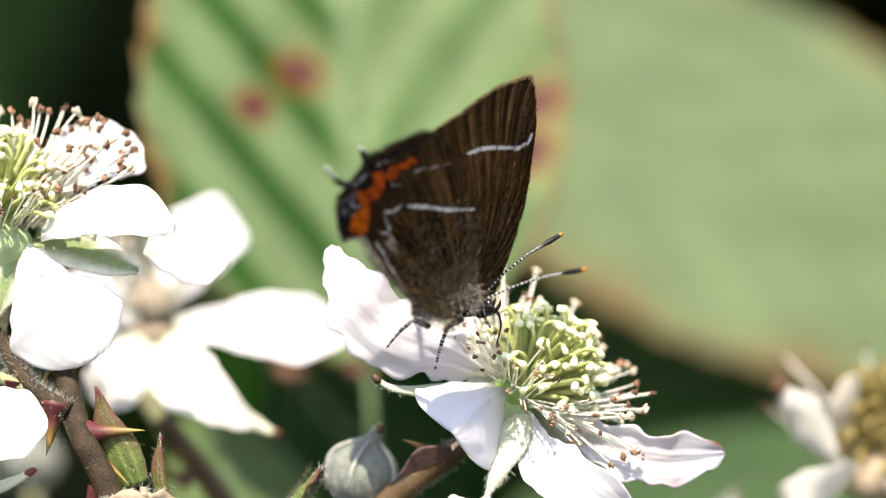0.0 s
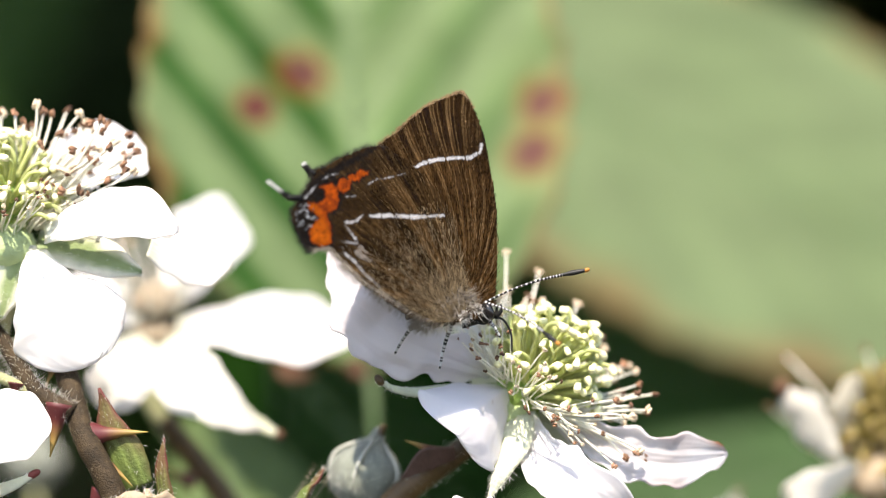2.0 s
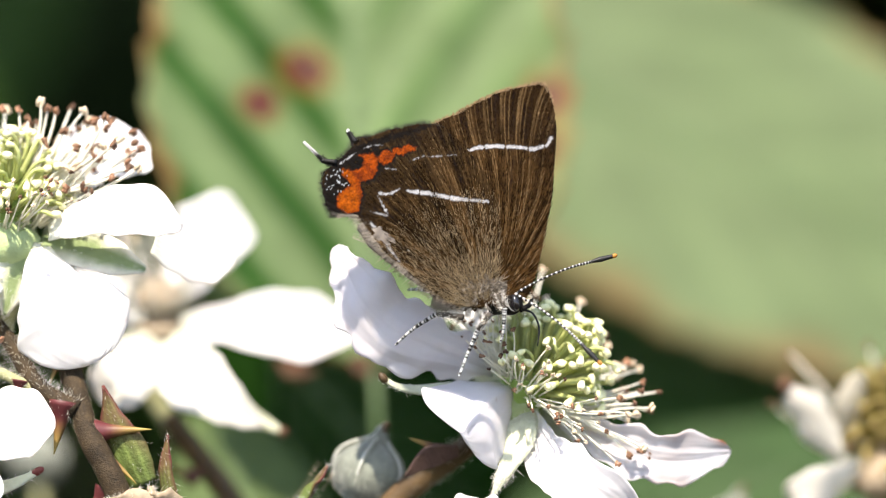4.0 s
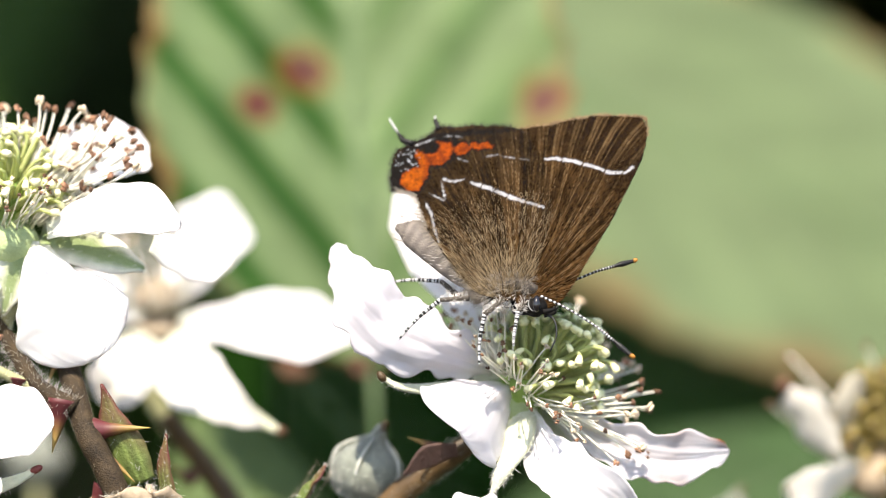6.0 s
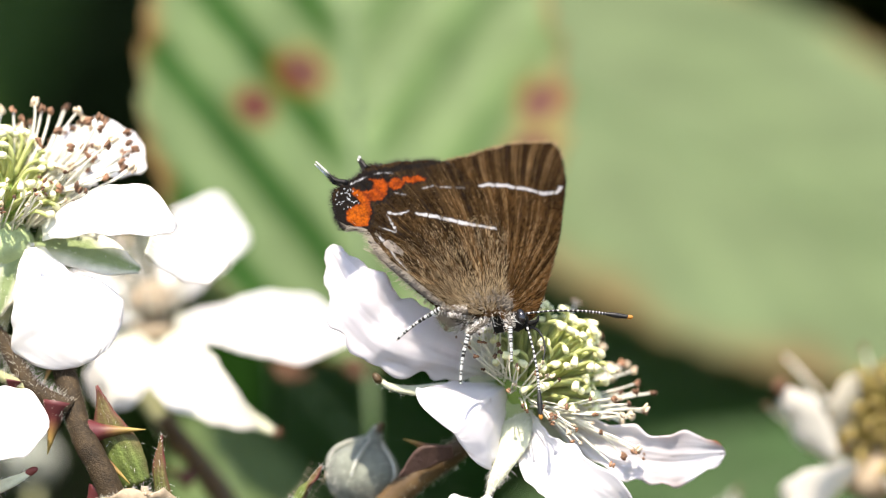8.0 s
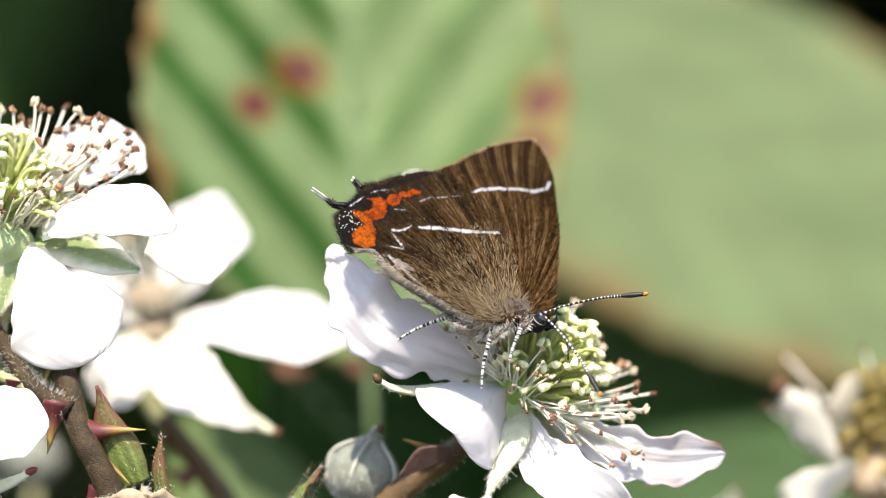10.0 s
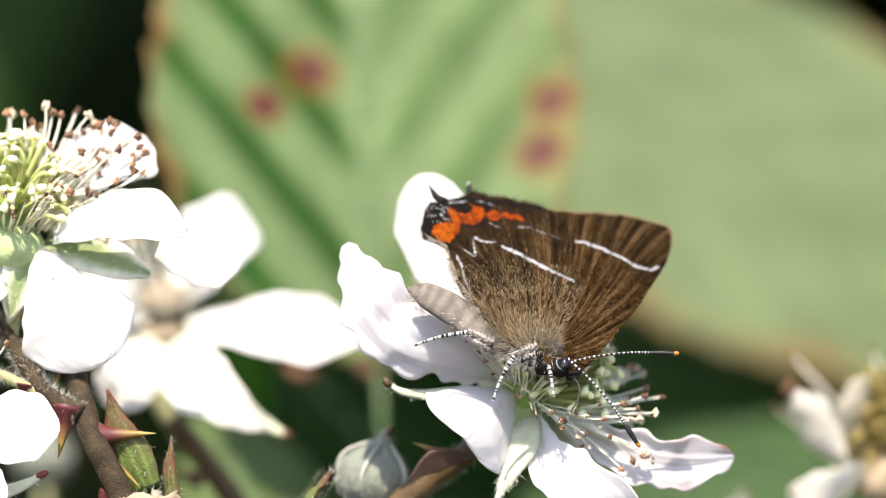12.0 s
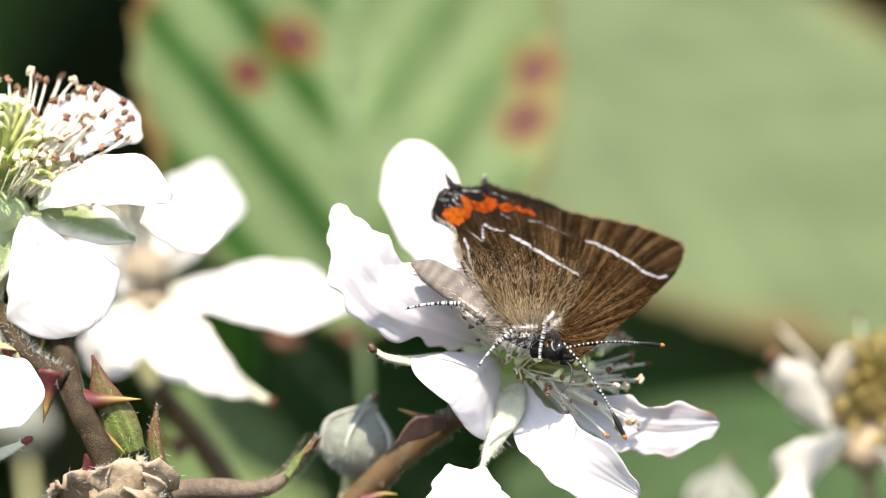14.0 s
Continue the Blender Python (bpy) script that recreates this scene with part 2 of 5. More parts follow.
def blade(points, across, widths, cup=0.0, fold=0.0, ruffle=0.0, thick=0.14, n=26, m=15, seed=0, grain=350.0, crease=0.0, round_tip=0.0, veins=0.0):
    """A petal, sepal or bract: a curved sheet along points, half widths in millimetres, its edges raised by cup or fold."""
    c = spline(points, n)
    across = Vector(across).normalized()
    grid = []
    for i, p in enumerate(c):
        s = i / n
        t = (c[min(i + 1, n)] - c[max(i - 1, 0)]).normalized()
        a = (across - t * across.dot(t)).normalized()
        w = t.cross(a)
        half = profile(widths, s)
        if round_tip and s > round_tip:
            half *= math.sqrt(max(0.0, 1 - ((s - round_tip) / (1.003 - round_tip)) ** 2))
        row = []
        for j in range(m):
            v = -1 + 2 * j / (m - 1)
            q = p + a * v * half * MM
            h = cup * v * v * half / 2 + fold * abs(v) * half / 2
            g = q * grain + Vector((seed * 7.3, seed * 3.1, 0))
            h += ruffle * (noise.noise(g) * (0.4 + 0.6 * s) + 0.6 * noise.noise(g * 2.7) * (abs(v) ** 2) * s)
            h += 0.05 * ruffle * noise.noise(g * 6.3) + 0.015 * ruffle * noise.noise(g * 13.7)
            h += veins * math.cos(v * 26 + 5 * noise.noise(Vector((v * 3, s * 3, seed)))) * (1 - 0.5 * abs(v))
            h += crease * math.sin(v * 9 + s * 2 + seed) * 0.5 * (1 - s * 0.5)
            edge = ruffle * 0.9 * noise.noise(g * 2.1 + Vector((9, 0, 0))) * abs(v) ** 3 * min(1, half)
            row.append(q + w * h * MM + a * edge * MM * (1 if v > 0 else -1))
        grid.append(row)
    return solid(grid, thick)


def ball(centre, rx, ry, rz, axis=None, n=12, m=16, lump=0.0, seed=0, tip=0.0):
    """A rounded body in millimetres, its z along axis; tip draws its top out."""
    q = Vector(axis).to_track_quat("Z", "Y").to_matrix() if axis is not None else Matrix.Identity(3)
    verts, faces = [], []
    for i in range(n + 1):
        th = math.pi * i / n
        for j in range(m):
            ph = 2 * math.pi * j / m
            e = Vector((math.sin(th) * math.cos(ph) * rx, math.sin(th) * math.sin(ph) * ry, math.cos(th) * rz))
            if tip and e.z > 0:
                e.x *= 1 - 0.35 * tip * e.z / rz
                e.y *= 1 - 0.35 * tip * e.z / rz
                e.z *= 1 + tip
            k = 1 + lump * noise.noise(e * (1.7 if lump < 1 else 6.0) + Vector((seed * 1.37, 0, 0))) * (1 if lump < 1 else 0.35)
            verts.append(Vector(centre) + q @ (e * k) * MM)
    for i in range(n):
        for j in range(m):
            k = (j + 1) % m
            faces.append((i * m + j, (i + 1) * m + j, (i + 1) * m + k, i * m + k))
    return verts, faces


def hairs(roots, width=0.03, bend=0.3, seed=1):
    """Fine tapered hairs: rows of root, direction and length in millimetres."""
    rnd = random.Random(seed)
    verts, faces = [], []
    for p, d, ln in roots:
        d = Vector(d).normalized()
        side = d.cross(Vector((rnd.uniform(-1, 1), -1.2, rnd.uniform(-1, 1)))).normalized() * width * 0.5 * MM
        kink = Vector((rnd.uniform(-1, 1), rnd.uniform(-1, 1), rnd.uniform(-1, 1))) * bend * ln * 0.5 * MM
        mid, end = p + d * ln * 0.55 * MM + kink * 0.4, p + d * ln * MM + kink
        k = len(verts)
        verts += [p - side, p + side, mid - side * 0.8, mid + side * 0.8, end]
        faces += [(k, k + 1, k + 3, k + 2), (k + 2, k + 3, k + 4)]
    return verts, faces


def tube_hairs(points, radius, count, length, seed, spread=0.5):
    """Roots for hairs on a rod."""
    rnd = random.Random(seed)
    c = spline(points, 40)
    out = []
    for _ in range(count):
        i = rnd.randrange(0, 40)
        p = c[i].lerp(c[i + 1], rnd.random())
        t = (c[i + 1] - c[i]).normalized()
        e = Vector((rnd.gauss(0, 1), rnd.gauss(0, 1), rnd.gauss(0, 1)))
        e = (e - t * e.dot(t)).normalized()
        out.append((p + e * radius * MM * 0.95, e + t * rnd.uniform(-spread, spread), length * rnd.uniform(0.4, 1.1)))
    return out


def edge_hairs(shape, count, length, seed, away=None):
    """Roots for hairs all over a shape's skin."""
    rnd = random.Random(seed)
    verts, _ = shape
    mid = sum((Vector(v) for v in verts), Vector()) / len(verts)
    out = []
    for _ in range(count):
        v = Vector(verts[rnd.randrange(len(verts))])
        d = (v - mid).normalized() + Vector((rnd.gauss(0, 0.5), rnd.gauss(0, 0.5), rnd.gauss(0, 0.5)))
        if away:
            d += Vector(away)
        out.append((v, d, length * rnd.uniform(0.4, 1.1)))
    return out


# ---------------------------------------------------------------- bramble parts
STAMENS, STYLES = {}, {}


def stamen_mesh(kind):
    """A bent filament with its foot at the origin and its length along z, and where its anther sits."""
    if kind not in STAMENS:
        rnd = random.Random(40 + kind)
        ln = 5.2 + 0.35 * kind
        a, b = rnd.uniform(-0.9, 0.9), rnd.uniform(-0.6, 0.6)
        pts = [Vector((0, 0, 0)), Vector((a * 0.5, b, ln * 0.4)) * MM, Vector((a, b * 0.6, ln * 0.8)) * MM, Vector((a * 1.5, b * 0.2, ln)) * MM]
        me = mesh_of("filament", *tube(pts, (0.115, 0.1, 0.085, 0.07), 8, 6), FILAMENT)
        an, pale = [], []
        for i in range(3):
            r = random.Random(i * 5 + kind)
            lobes = joined(ball((0.12 * MM, 0, 0), 0.13, 0.16, 0.3, (r.uniform(-0.5, 0.5), 0.3, 1), 8, 10, 1.6, kind + 7 * i),
                           ball((-0.12 * MM, 0.03 * MM, 0.05 * MM), 0.13, 0.17, 0.27, (r.uniform(-0.5, 0.5), -0.3, 1), 8, 10, 1.6, kind + 3 + 5 * i))
            an.append(mesh_of("anther", *lobes, ANTHER))
            pale.append(mesh_of("anther", *lobes, ANTHER_PALE))
        STAMENS[kind] = (me, pts[-1], an, pale)
    return STAMENS[kind]


def style_mesh(kind, old=False):
    """A curled style with its pale stigma, its foot at the origin."""
    if (kind, old) not in STYLES:
        rnd = random.Random(70 + kind)
        ln = rnd.uniform(2.4, 3.3)
        h = rnd.uniform(0.4, 1.1)
        pts = [Vector((0, 0, 0)), Vector((0.1, 0, ln * 0.45)) * MM, Vector((h * 0.35, 0, ln * 0.85)) * MM, Vector((h, rnd.uniform(-0.3, 0.3), ln)) * MM]
        end = pts[-1] + Vector((0.6, rnd.uniform(-0.25, 0.25), rnd.uniform(-0.3, 0.15))) * MM
        me = mesh_of("style", *tube([*pts, pts[-1].lerp(end, 0.5)], (0.27, 0.18, 0.15, 0.15, 0.17), 10, 6), STYLE_OLD if old else STYLE)
        st = mesh_of("stigma", *tube([pts[-1], pts[-1].lerp(end, 0.6), end], (0.17, 0.26, 0.22), 6, 8, 0.3, kind), STIGMA_OLD if old else STIGMA)
        STYLES[(kind, old)] = (me, st)
    return STYLES[(kind, old)]


def heart_of_flower(flower, centre, axis, stamens, styles, seed, spread=(28, 72), pale=0.2, dome=2.1, size=1.0, old=False, trims=()):
    """Receptacle, styles and the ring of stamens, all as parts of the flower."""
    rnd = random.Random(seed)
    axis = Vector(axis).normalized()
    q = axis.to_track_quat("Z", "Y").to_matrix().to_4x4()
    o = ORIGIN[flower]
    part("receptacle", ball(centre + axis * 1.2 * MM * size, 2.0 * size, 2.0 * size, dome * size, axis, 10, 14, 0.15), DRY if old else RECEPT, flower)
    ga = math.pi * (3 - math.sqrt(5))
    for i in range(styles):
        z = 1 - (i + 0.5) / styles * 1.15
        r = math.sqrt(max(0, 1 - z * z))
        d = Vector((r * math.cos(i * ga), r * math.sin(i * ga), z))
        me, st = style_mesh(rnd.randrange(9), old)
        foot = centre - o + axis * 1.3 * MM * size + (q.to_3x3() @ Vector((d.x * 1.75, d.y * 1.75, d.z * dome * 0.9))) * MM * size
        lean = (q.to_3x3() @ Vector((d.x * 0.9, d.y * 0.9, d.z + 0.55))).normalized()
        m = Matrix.Translation(foot) @ lean.to_track_quat("Z", "Y").to_matrix().to_4x4() @ Matrix.Rotation(rnd.uniform(0, 6.28), 4, "Z")
        ob = new("style", me)
        ob.parent, ob.matrix_basis = flower, m @ Matrix.Scale(size * rnd.uniform(0.85, 1.1), 4)
        tip = new("stigma", st)
        tip.parent = ob
    for i in range(stamens):
        az = i * ga * 1.0 + rnd.uniform(-0.15, 0.15)
        th = radians(rnd.uniform(*spread))
        d = Vector((math.sin(th) * math.cos(az), math.sin(th) * math.sin(az), math.cos(th)))
        kind = rnd.randrange(8)
        me, top, an, pa = stamen_mesh(kind)
        ring = rnd.uniform(2.2, 2.9)
        foot = centre - o + (q.to_3x3() @ Vector((math.cos(az) * ring, math.sin(az) * ring, rnd.uniform(0.2, 0.9)))) * MM * size
        lean = q.to_3x3() @ d
        m = Matrix.Translation(foot) @ lean.to_track_quat("Z", "Y").to_matrix().to_4x4() @ Matrix.Rotation(rnd.uniform(0, 6.28), 4, "Z")
        ob = new("stamen", me)
        stub = 1.0
        for way, least, share in trims:
            if lean.dot(Vector(way)) > least:
                stub = share
        ob.parent, ob.matrix_basis = flower, m @ Matrix.Scale(size * stub * rnd.uniform(0.85, 1.12), 4)
        tip = new("anther", rnd.choice(pa if rnd.random() < pale else an))
        tip.parent = ob
        tip.matrix_basis = Matrix.Translation(top) @ Euler((rnd.uniform(-1.2, 1.2), rnd.uniform(-1.2, 1.2), rnd.uniform(0, 6))).to_matrix().to_4x4()


def stamen_to(flower, foot, tip, kind, pale):
    """One stamen from its foot to a given place of its anther."""
    me, top, an, pa = stamen_mesh(kind)
    turn = Vector(top).rotation_difference(tip - foot).to_matrix().to_4x4()
    k = (tip - foot).length / Vector(top).length
    ob = new("stamen", me)
    ob.parent, ob.matrix_basis = flower, Matrix.Translation(foot - ORIGIN[flower]) @ turn @ Matrix.Diagonal((1.1, 1.1, k, 1))
    end = new("anther", (pa if pale else an)[kind % 3])
    end.parent = ob
    end.matrix_basis = Matrix.Translation(top) @ Matrix.Diagonal((1, 1, 1 / k, 1)) @ Euler((0.3 * kind - 1, 0.9 - 0.25 * kind, kind)).to_matrix().to_4x4() @ Matrix.Scale(1.1, 4)


def thorn(parent, root, tip, width=0.55, hook=0.25):
    """A curved prickle, dark red at its broad foot and yellow-green at its point."""
    root, tip = Vector(root), Vector(tip)
    ln = (tip - root).length
    mid = root.lerp(tip, 0.45) + Vector((0, 0, hook * ln))
    shape = tube([root - (tip - root) * 0.1, root.lerp(mid, 0.6), mid.lerp(tip, 0.25), tip], (width * 2.1, width * 0.95, width * 0.48, 0.03), 12, 8)
    red, end = np.array((0.085, 0.014, 0.016)), np.array((0.32, 0.23, 0.055))
    tint = [red * (1 - k) + end * k for k in (min(1, max(0, (i // 8) / 12 * 1.5 - 0.45)) for i in range(len(shape[0])))]
    return part("thorn", shape, THORN, parent, "red-brown thorn with a yellow point", tint)


def leaf(name, base, end, across, half, label, spots=(), colour=(0.10, 0.17, 0.05), rib=1.0, arch=0.0, n=110, m=90, seed=0, rim=0.0, veins=8, droop=0.0, light=0.35, patches=(), rim_from=0.93, fold=0.0, calm=1.0):
    """A bramble leaflet: midrib and side veins in relief, toothed edge, blades arched between the veins. spots: share of length, of half width, radius in mm."""
    base, end = Vector(base), Vector(end)
    ln = (end - base).length / MM
    t = (end - base).normalized()
    a = Vector(across)
    a = (a - t * a.dot(t)).normalized()
    w = t.cross(a)
    grid, tints = [], []
    for i in range(n + 1):
        s = i / n
        wide = half * (math.sin(math.pi * min(1, s ** 0.8)) ** 0.62) * (1 - 0.12 * s) + 0.05
        row = []
        for j in range(m + 1):
            v = -1 + 2 * j / m
            y = abs(v)
            ph = (s - 0.42 * y * wide / half) * veins
            tooth = 1 + 0.05 * ((s * veins * 2.5) % 1.0 - 0.5) * y ** 6 + 0.02 * noise.noise(Vector((s * 40, v, seed)))
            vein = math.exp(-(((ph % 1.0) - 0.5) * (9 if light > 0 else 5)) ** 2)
            rib_d = math.exp(-(v * wide / 0.9) ** 2)
            ph += 0.25 * noise.noise(Vector((s * 4, v * 2, seed + 2)))
            puff = 0.5 - math.exp(-(((ph % 1.0) - 0.5) * 4.5) ** 2)
            h = arch * y * y * wide * 0.3 + rib * (0.9 * puff * min(1, y * 4) * (1 - 0.6 * y) - 0.5 * rib_d) + droop * s * s * ln * 0.3
            h += 0.5 * noise.noise(Vector((s * 5, v * 3, seed * 3.3))) - (fold if v > 0 else 2.0 * fold) * y * wide
            vein *= calm if v > 0 else 1.0
            row.append(base + t * s * ln * MM + a * v * wide * tooth * (1.0 if v > 0 else 1 - 0.2 * fold) * MM + w * h * MM)
            c = np.array(colour) * (1 + 0.18 * noise.noise(Vector((s * 7, v * 5, seed + 5))))
            # Below zero, light paints the furrows darker, as shade; calm fades one half.
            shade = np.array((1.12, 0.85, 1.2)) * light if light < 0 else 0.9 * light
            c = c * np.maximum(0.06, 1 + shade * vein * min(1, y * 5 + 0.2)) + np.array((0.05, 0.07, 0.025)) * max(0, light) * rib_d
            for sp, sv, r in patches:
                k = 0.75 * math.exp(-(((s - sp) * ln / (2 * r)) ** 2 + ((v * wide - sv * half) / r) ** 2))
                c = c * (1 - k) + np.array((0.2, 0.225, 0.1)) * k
            for sp, sv, r, full in spots:
                d = math.hypot((s - sp) * ln, v * wide - sv * half) / r
                d *= 1 + 0.2 * noise.noise(Vector((s * 60, v * 30, sp * 9)))
                if d < 2.4:
                    k = max(0, min(1, (1.25 - d) * 3))
                    halo = max(0, 1 - abs(d - 1.25) / 0.9) * 0.75 * full
                    k *= full
                    c = c * (1 - halo) + np.array((0.16, 0.075, 0.012)) * halo
                    c = c * (1 - k) + np.array((0.085, 0.014, 0.024)) * k
            if rim:
                low = rim_from if v < 0 else 0.94
                k = min(1, max(0, (y - low + (1 - low) * 1.2 * noise.noise(Vector((s * 9, v, seed)))) / (1 - low))) * rim
                c = c * (1 - k) + np.array((0.16, 0.09, 0.035)) * k
            tints.append(c)
        grid.append(row)
    shape = solid(grid, 0.35)
    ribs = [[r[m // 2] for r in grid[::6]]]
    for k in range(1, veins * 2):
        i = int(n * (0.06 + 0.8 * (k // 2) / veins))
        way = 1 if k % 2 else -1
        line = []
        for q in range(7):
            j = m // 2 + way * int(m * 0.075 * q)
            line.append(grid[min(n, i + int(q * n * 0.062))][j])
        ribs.append(line)
    return shape, tints + tints, ribs, w


# ---------------------------------------------------------------- ground and hedge behind
def ground_sheet():
    n = 40
    verts, faces = [], []
    for i in range(n + 1):
        for j in range(n + 1):
            x, y = ((i / n) * 2 - 1), ((j / n) * 2 - 1)
            x, y = 60 * x * abs(x), 60 * y * abs(y)
            verts.append(Vector((x, y, 0.03 * noise.noise(Vector((x * 0.7, y * 0.7, 0))))))
    for i in range(n):
        for j in range(n):
            a = i * (n + 1) + j
            faces.append((a, a + n + 1, a + n + 2, a + 1))
    return new("ground", mesh_of("ground", verts, faces, SOIL))


tagged(ground_sheet(), "dark bare soil under the bramble hedge", "ground", kind="structure")


def foliage(name, count, place, size, colour, label, seed, flat=0.5):
    """A mass of small pointed leaves, as one object of stuff."""
    rnd = random.Random(seed)
    verts, faces, tint = [], [], []
    for _ in range(count):
        p = place(rnd)
        ln = size * rnd.uniform(0.6, 1.3)
        d = Vector((rnd.gauss(0, 1), rnd.gauss(0, 1), rnd.gauss(0, flat))).normalized()
        a = d.cross(Vector((rnd.gauss(0, 0.5), rnd.gauss(0, 0.5), 1))).normalized()
        w = a.cross(d)
        c = np.array(colour) * rnd.uniform(0.6, 1.4)
        k = len(verts)
        for s, h, z in ((0, 0.02, 0), (0.3, 0.33, 0.05), (0.6, 0.33, 0.06), (0.85, 0.16, 0.02), (1, 0.01, -0.05)):
            for v in (-1, 0, 1):
                verts.append(p + d * s * ln + a * v * h * ln + w * (z * ln + (0.06 * ln if v else 0)))
                tint.append(c)
        for i in range(4):
            for j in range(2):
                q = k + i * 3 + j
                faces.append((q, q + 1, q + 4, q + 3))
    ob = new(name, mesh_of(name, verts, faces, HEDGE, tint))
    return tagged(ob, label, "foliage", kind="stuff")


def behind(rnd):
    return Vector((rnd.uniform(-1.3, 1.3), 0.85 + 0.6 * rnd.random(), 2.2 * rnd.random()))


def above(rnd):
    return Vector((rnd.uniform(-1.3, 1.1), rnd.uniform(0.26, 1.0), rnd.uniform(1.11, 1.6)))


def below(rnd):
    return Vector((rnd.uniform(-0.7, 0.7), rnd.uniform(0.05, 0.8), rnd.uniform(0.2, 0.84)))


foliage("hedge", 15000, behind, 0.105, (0.085, 0.16, 0.045), "dark green bramble foliage massed behind the flowers", 3)
# Roof of leaves, never in view, added only to shade the hollow.
foliage("hedge_shade_roof", 6000, above, 0.1, (0.035, 0.07, 0.02), "bramble foliage added out of view to shade the hollow of the hedge", 4)
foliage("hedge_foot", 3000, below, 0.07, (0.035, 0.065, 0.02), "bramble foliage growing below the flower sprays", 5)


# ---------------------------------------------------------------- large leaves behind the flowers
def big_leaf(name, base, end, across, half, label, skin=None, **more):
    shape, tint, ribs, w = leaf(name, base, end, across, half, label, **more)
    ob = thing("bramble_leaf", base, label, "leaf", "bramble leaves")
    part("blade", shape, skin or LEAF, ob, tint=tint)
    part("midrib", tube([p + w * 0.1 * MM for p in ribs[0]], (0.55, 0.5, 0.35, 0.15), 30, 8), RIB, ob)
    for line in ribs[1:]:
        part("vein", tube([p + w * 0.05 * MM for p in line], (0.3, 0.25, 0.12), 10, 6), RIB, ob)
    down = (Vector(base) - Vector(end)).normalized()
    part("stalk", tube([Vector(base) - down * 2 * MM, Vector(base) + down * 6 * MM, Vector(base) + (down * 14 + Vector((0, 4, -4))) * MM], (0.45, 0.4, 0.4), 10, 8), RIB, ob)
    return ob


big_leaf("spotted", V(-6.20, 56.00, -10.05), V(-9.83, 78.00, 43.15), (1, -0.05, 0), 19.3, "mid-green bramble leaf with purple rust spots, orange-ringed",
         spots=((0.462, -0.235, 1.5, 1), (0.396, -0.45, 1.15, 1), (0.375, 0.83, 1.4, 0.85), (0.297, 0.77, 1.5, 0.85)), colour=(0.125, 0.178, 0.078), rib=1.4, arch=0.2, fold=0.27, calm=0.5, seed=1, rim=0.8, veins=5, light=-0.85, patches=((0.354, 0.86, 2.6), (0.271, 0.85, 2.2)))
big_leaf("broad", V(-1.47, 150.00, 24.28), V(74.0, 135.00, -13.5), (-0.38, 0.42, 0.85), 22.4, "broad pale green bramble leaf with a browned edge",
         colour=(0.1, 0.138, 0.064), rib=0.18, arch=0.1, seed=2, rim=0.75, rim_from=0.8, veins=6, light=0.15)
big_leaf("hollow", V(2.20, 158.00, -12.30), V(74.60, 152.00, -15.90), (-0.1, 0.3, 0.95), 15.8, "deep green bramble leaf in the hollow below another",
         colour=(0.04, 0.085, 0.02), rib=0.4, arch=0.1, seed=8, veins=6, light=0.1)
# Made-up leaf above the view; it only casts shade into the hollow.
big_leaf("over", V(-5.32, 168.00, 46.82), V(53.84, 166.00, 47.22), (0.05, 1, 0.15), 18, "green bramble leaf added out of view to shade the hollow",
         colour=(0.05, 0.09, 0.03), rib=0.4, arch=0.1, seed=9, veins=6, light=0.1)
big_leaf("low", V(3.68, 118.00, -31.84), V(75.21, 112.00, -28.60), (-0.05, 0.45, 0.9), 15, "smooth green bramble leaf low in the hedge",
         colour=(0.03, 0.066, 0.019), rib=0.4, arch=0.1, seed=3, veins=6, light=0.15)
# Colour darkened past leaf green to stand for the shade on it.
big_leaf("shaded", V(-19.93, 90.00, -5.14), V(4.88, 84.00, -31.07), (0.7, -0.25, 0.7), 14, "dark green bramble leaf, the shade of another put into its colour",
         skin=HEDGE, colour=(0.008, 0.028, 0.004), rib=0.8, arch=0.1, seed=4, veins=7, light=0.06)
big_leaf("under", V(-13.80, 58.00, -31.50), V(-20.80, 70.00, -12.60), (1, 0.1, 0.1), 7.0, "pale green bramble leaf below the sprays",
         colour=(0.085, 0.125, 0.045), rib=0.4, seed=5, veins=6, light=0.3)
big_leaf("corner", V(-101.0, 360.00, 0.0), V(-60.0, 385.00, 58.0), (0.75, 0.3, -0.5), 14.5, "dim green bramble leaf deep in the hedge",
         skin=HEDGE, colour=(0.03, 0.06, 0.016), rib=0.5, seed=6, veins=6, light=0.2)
# Near-black leaf added where only shade lies; the darkness is its colour.
big_leaf("deep", V(-93.0, 430.00, 15.5), V(-44.0, 430.00, 57.0), (0.6, 0.1, -0.7), 28, "near-black bramble leaf added as the hollow's shade",
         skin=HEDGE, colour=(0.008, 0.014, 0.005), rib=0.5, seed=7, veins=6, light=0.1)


# ---------------------------------------------------------------- the flower that the butterfly feeds on
def flower_thing(at, label):
    return thing("bramble_flower", at, label, "flower", "bramble flowers")


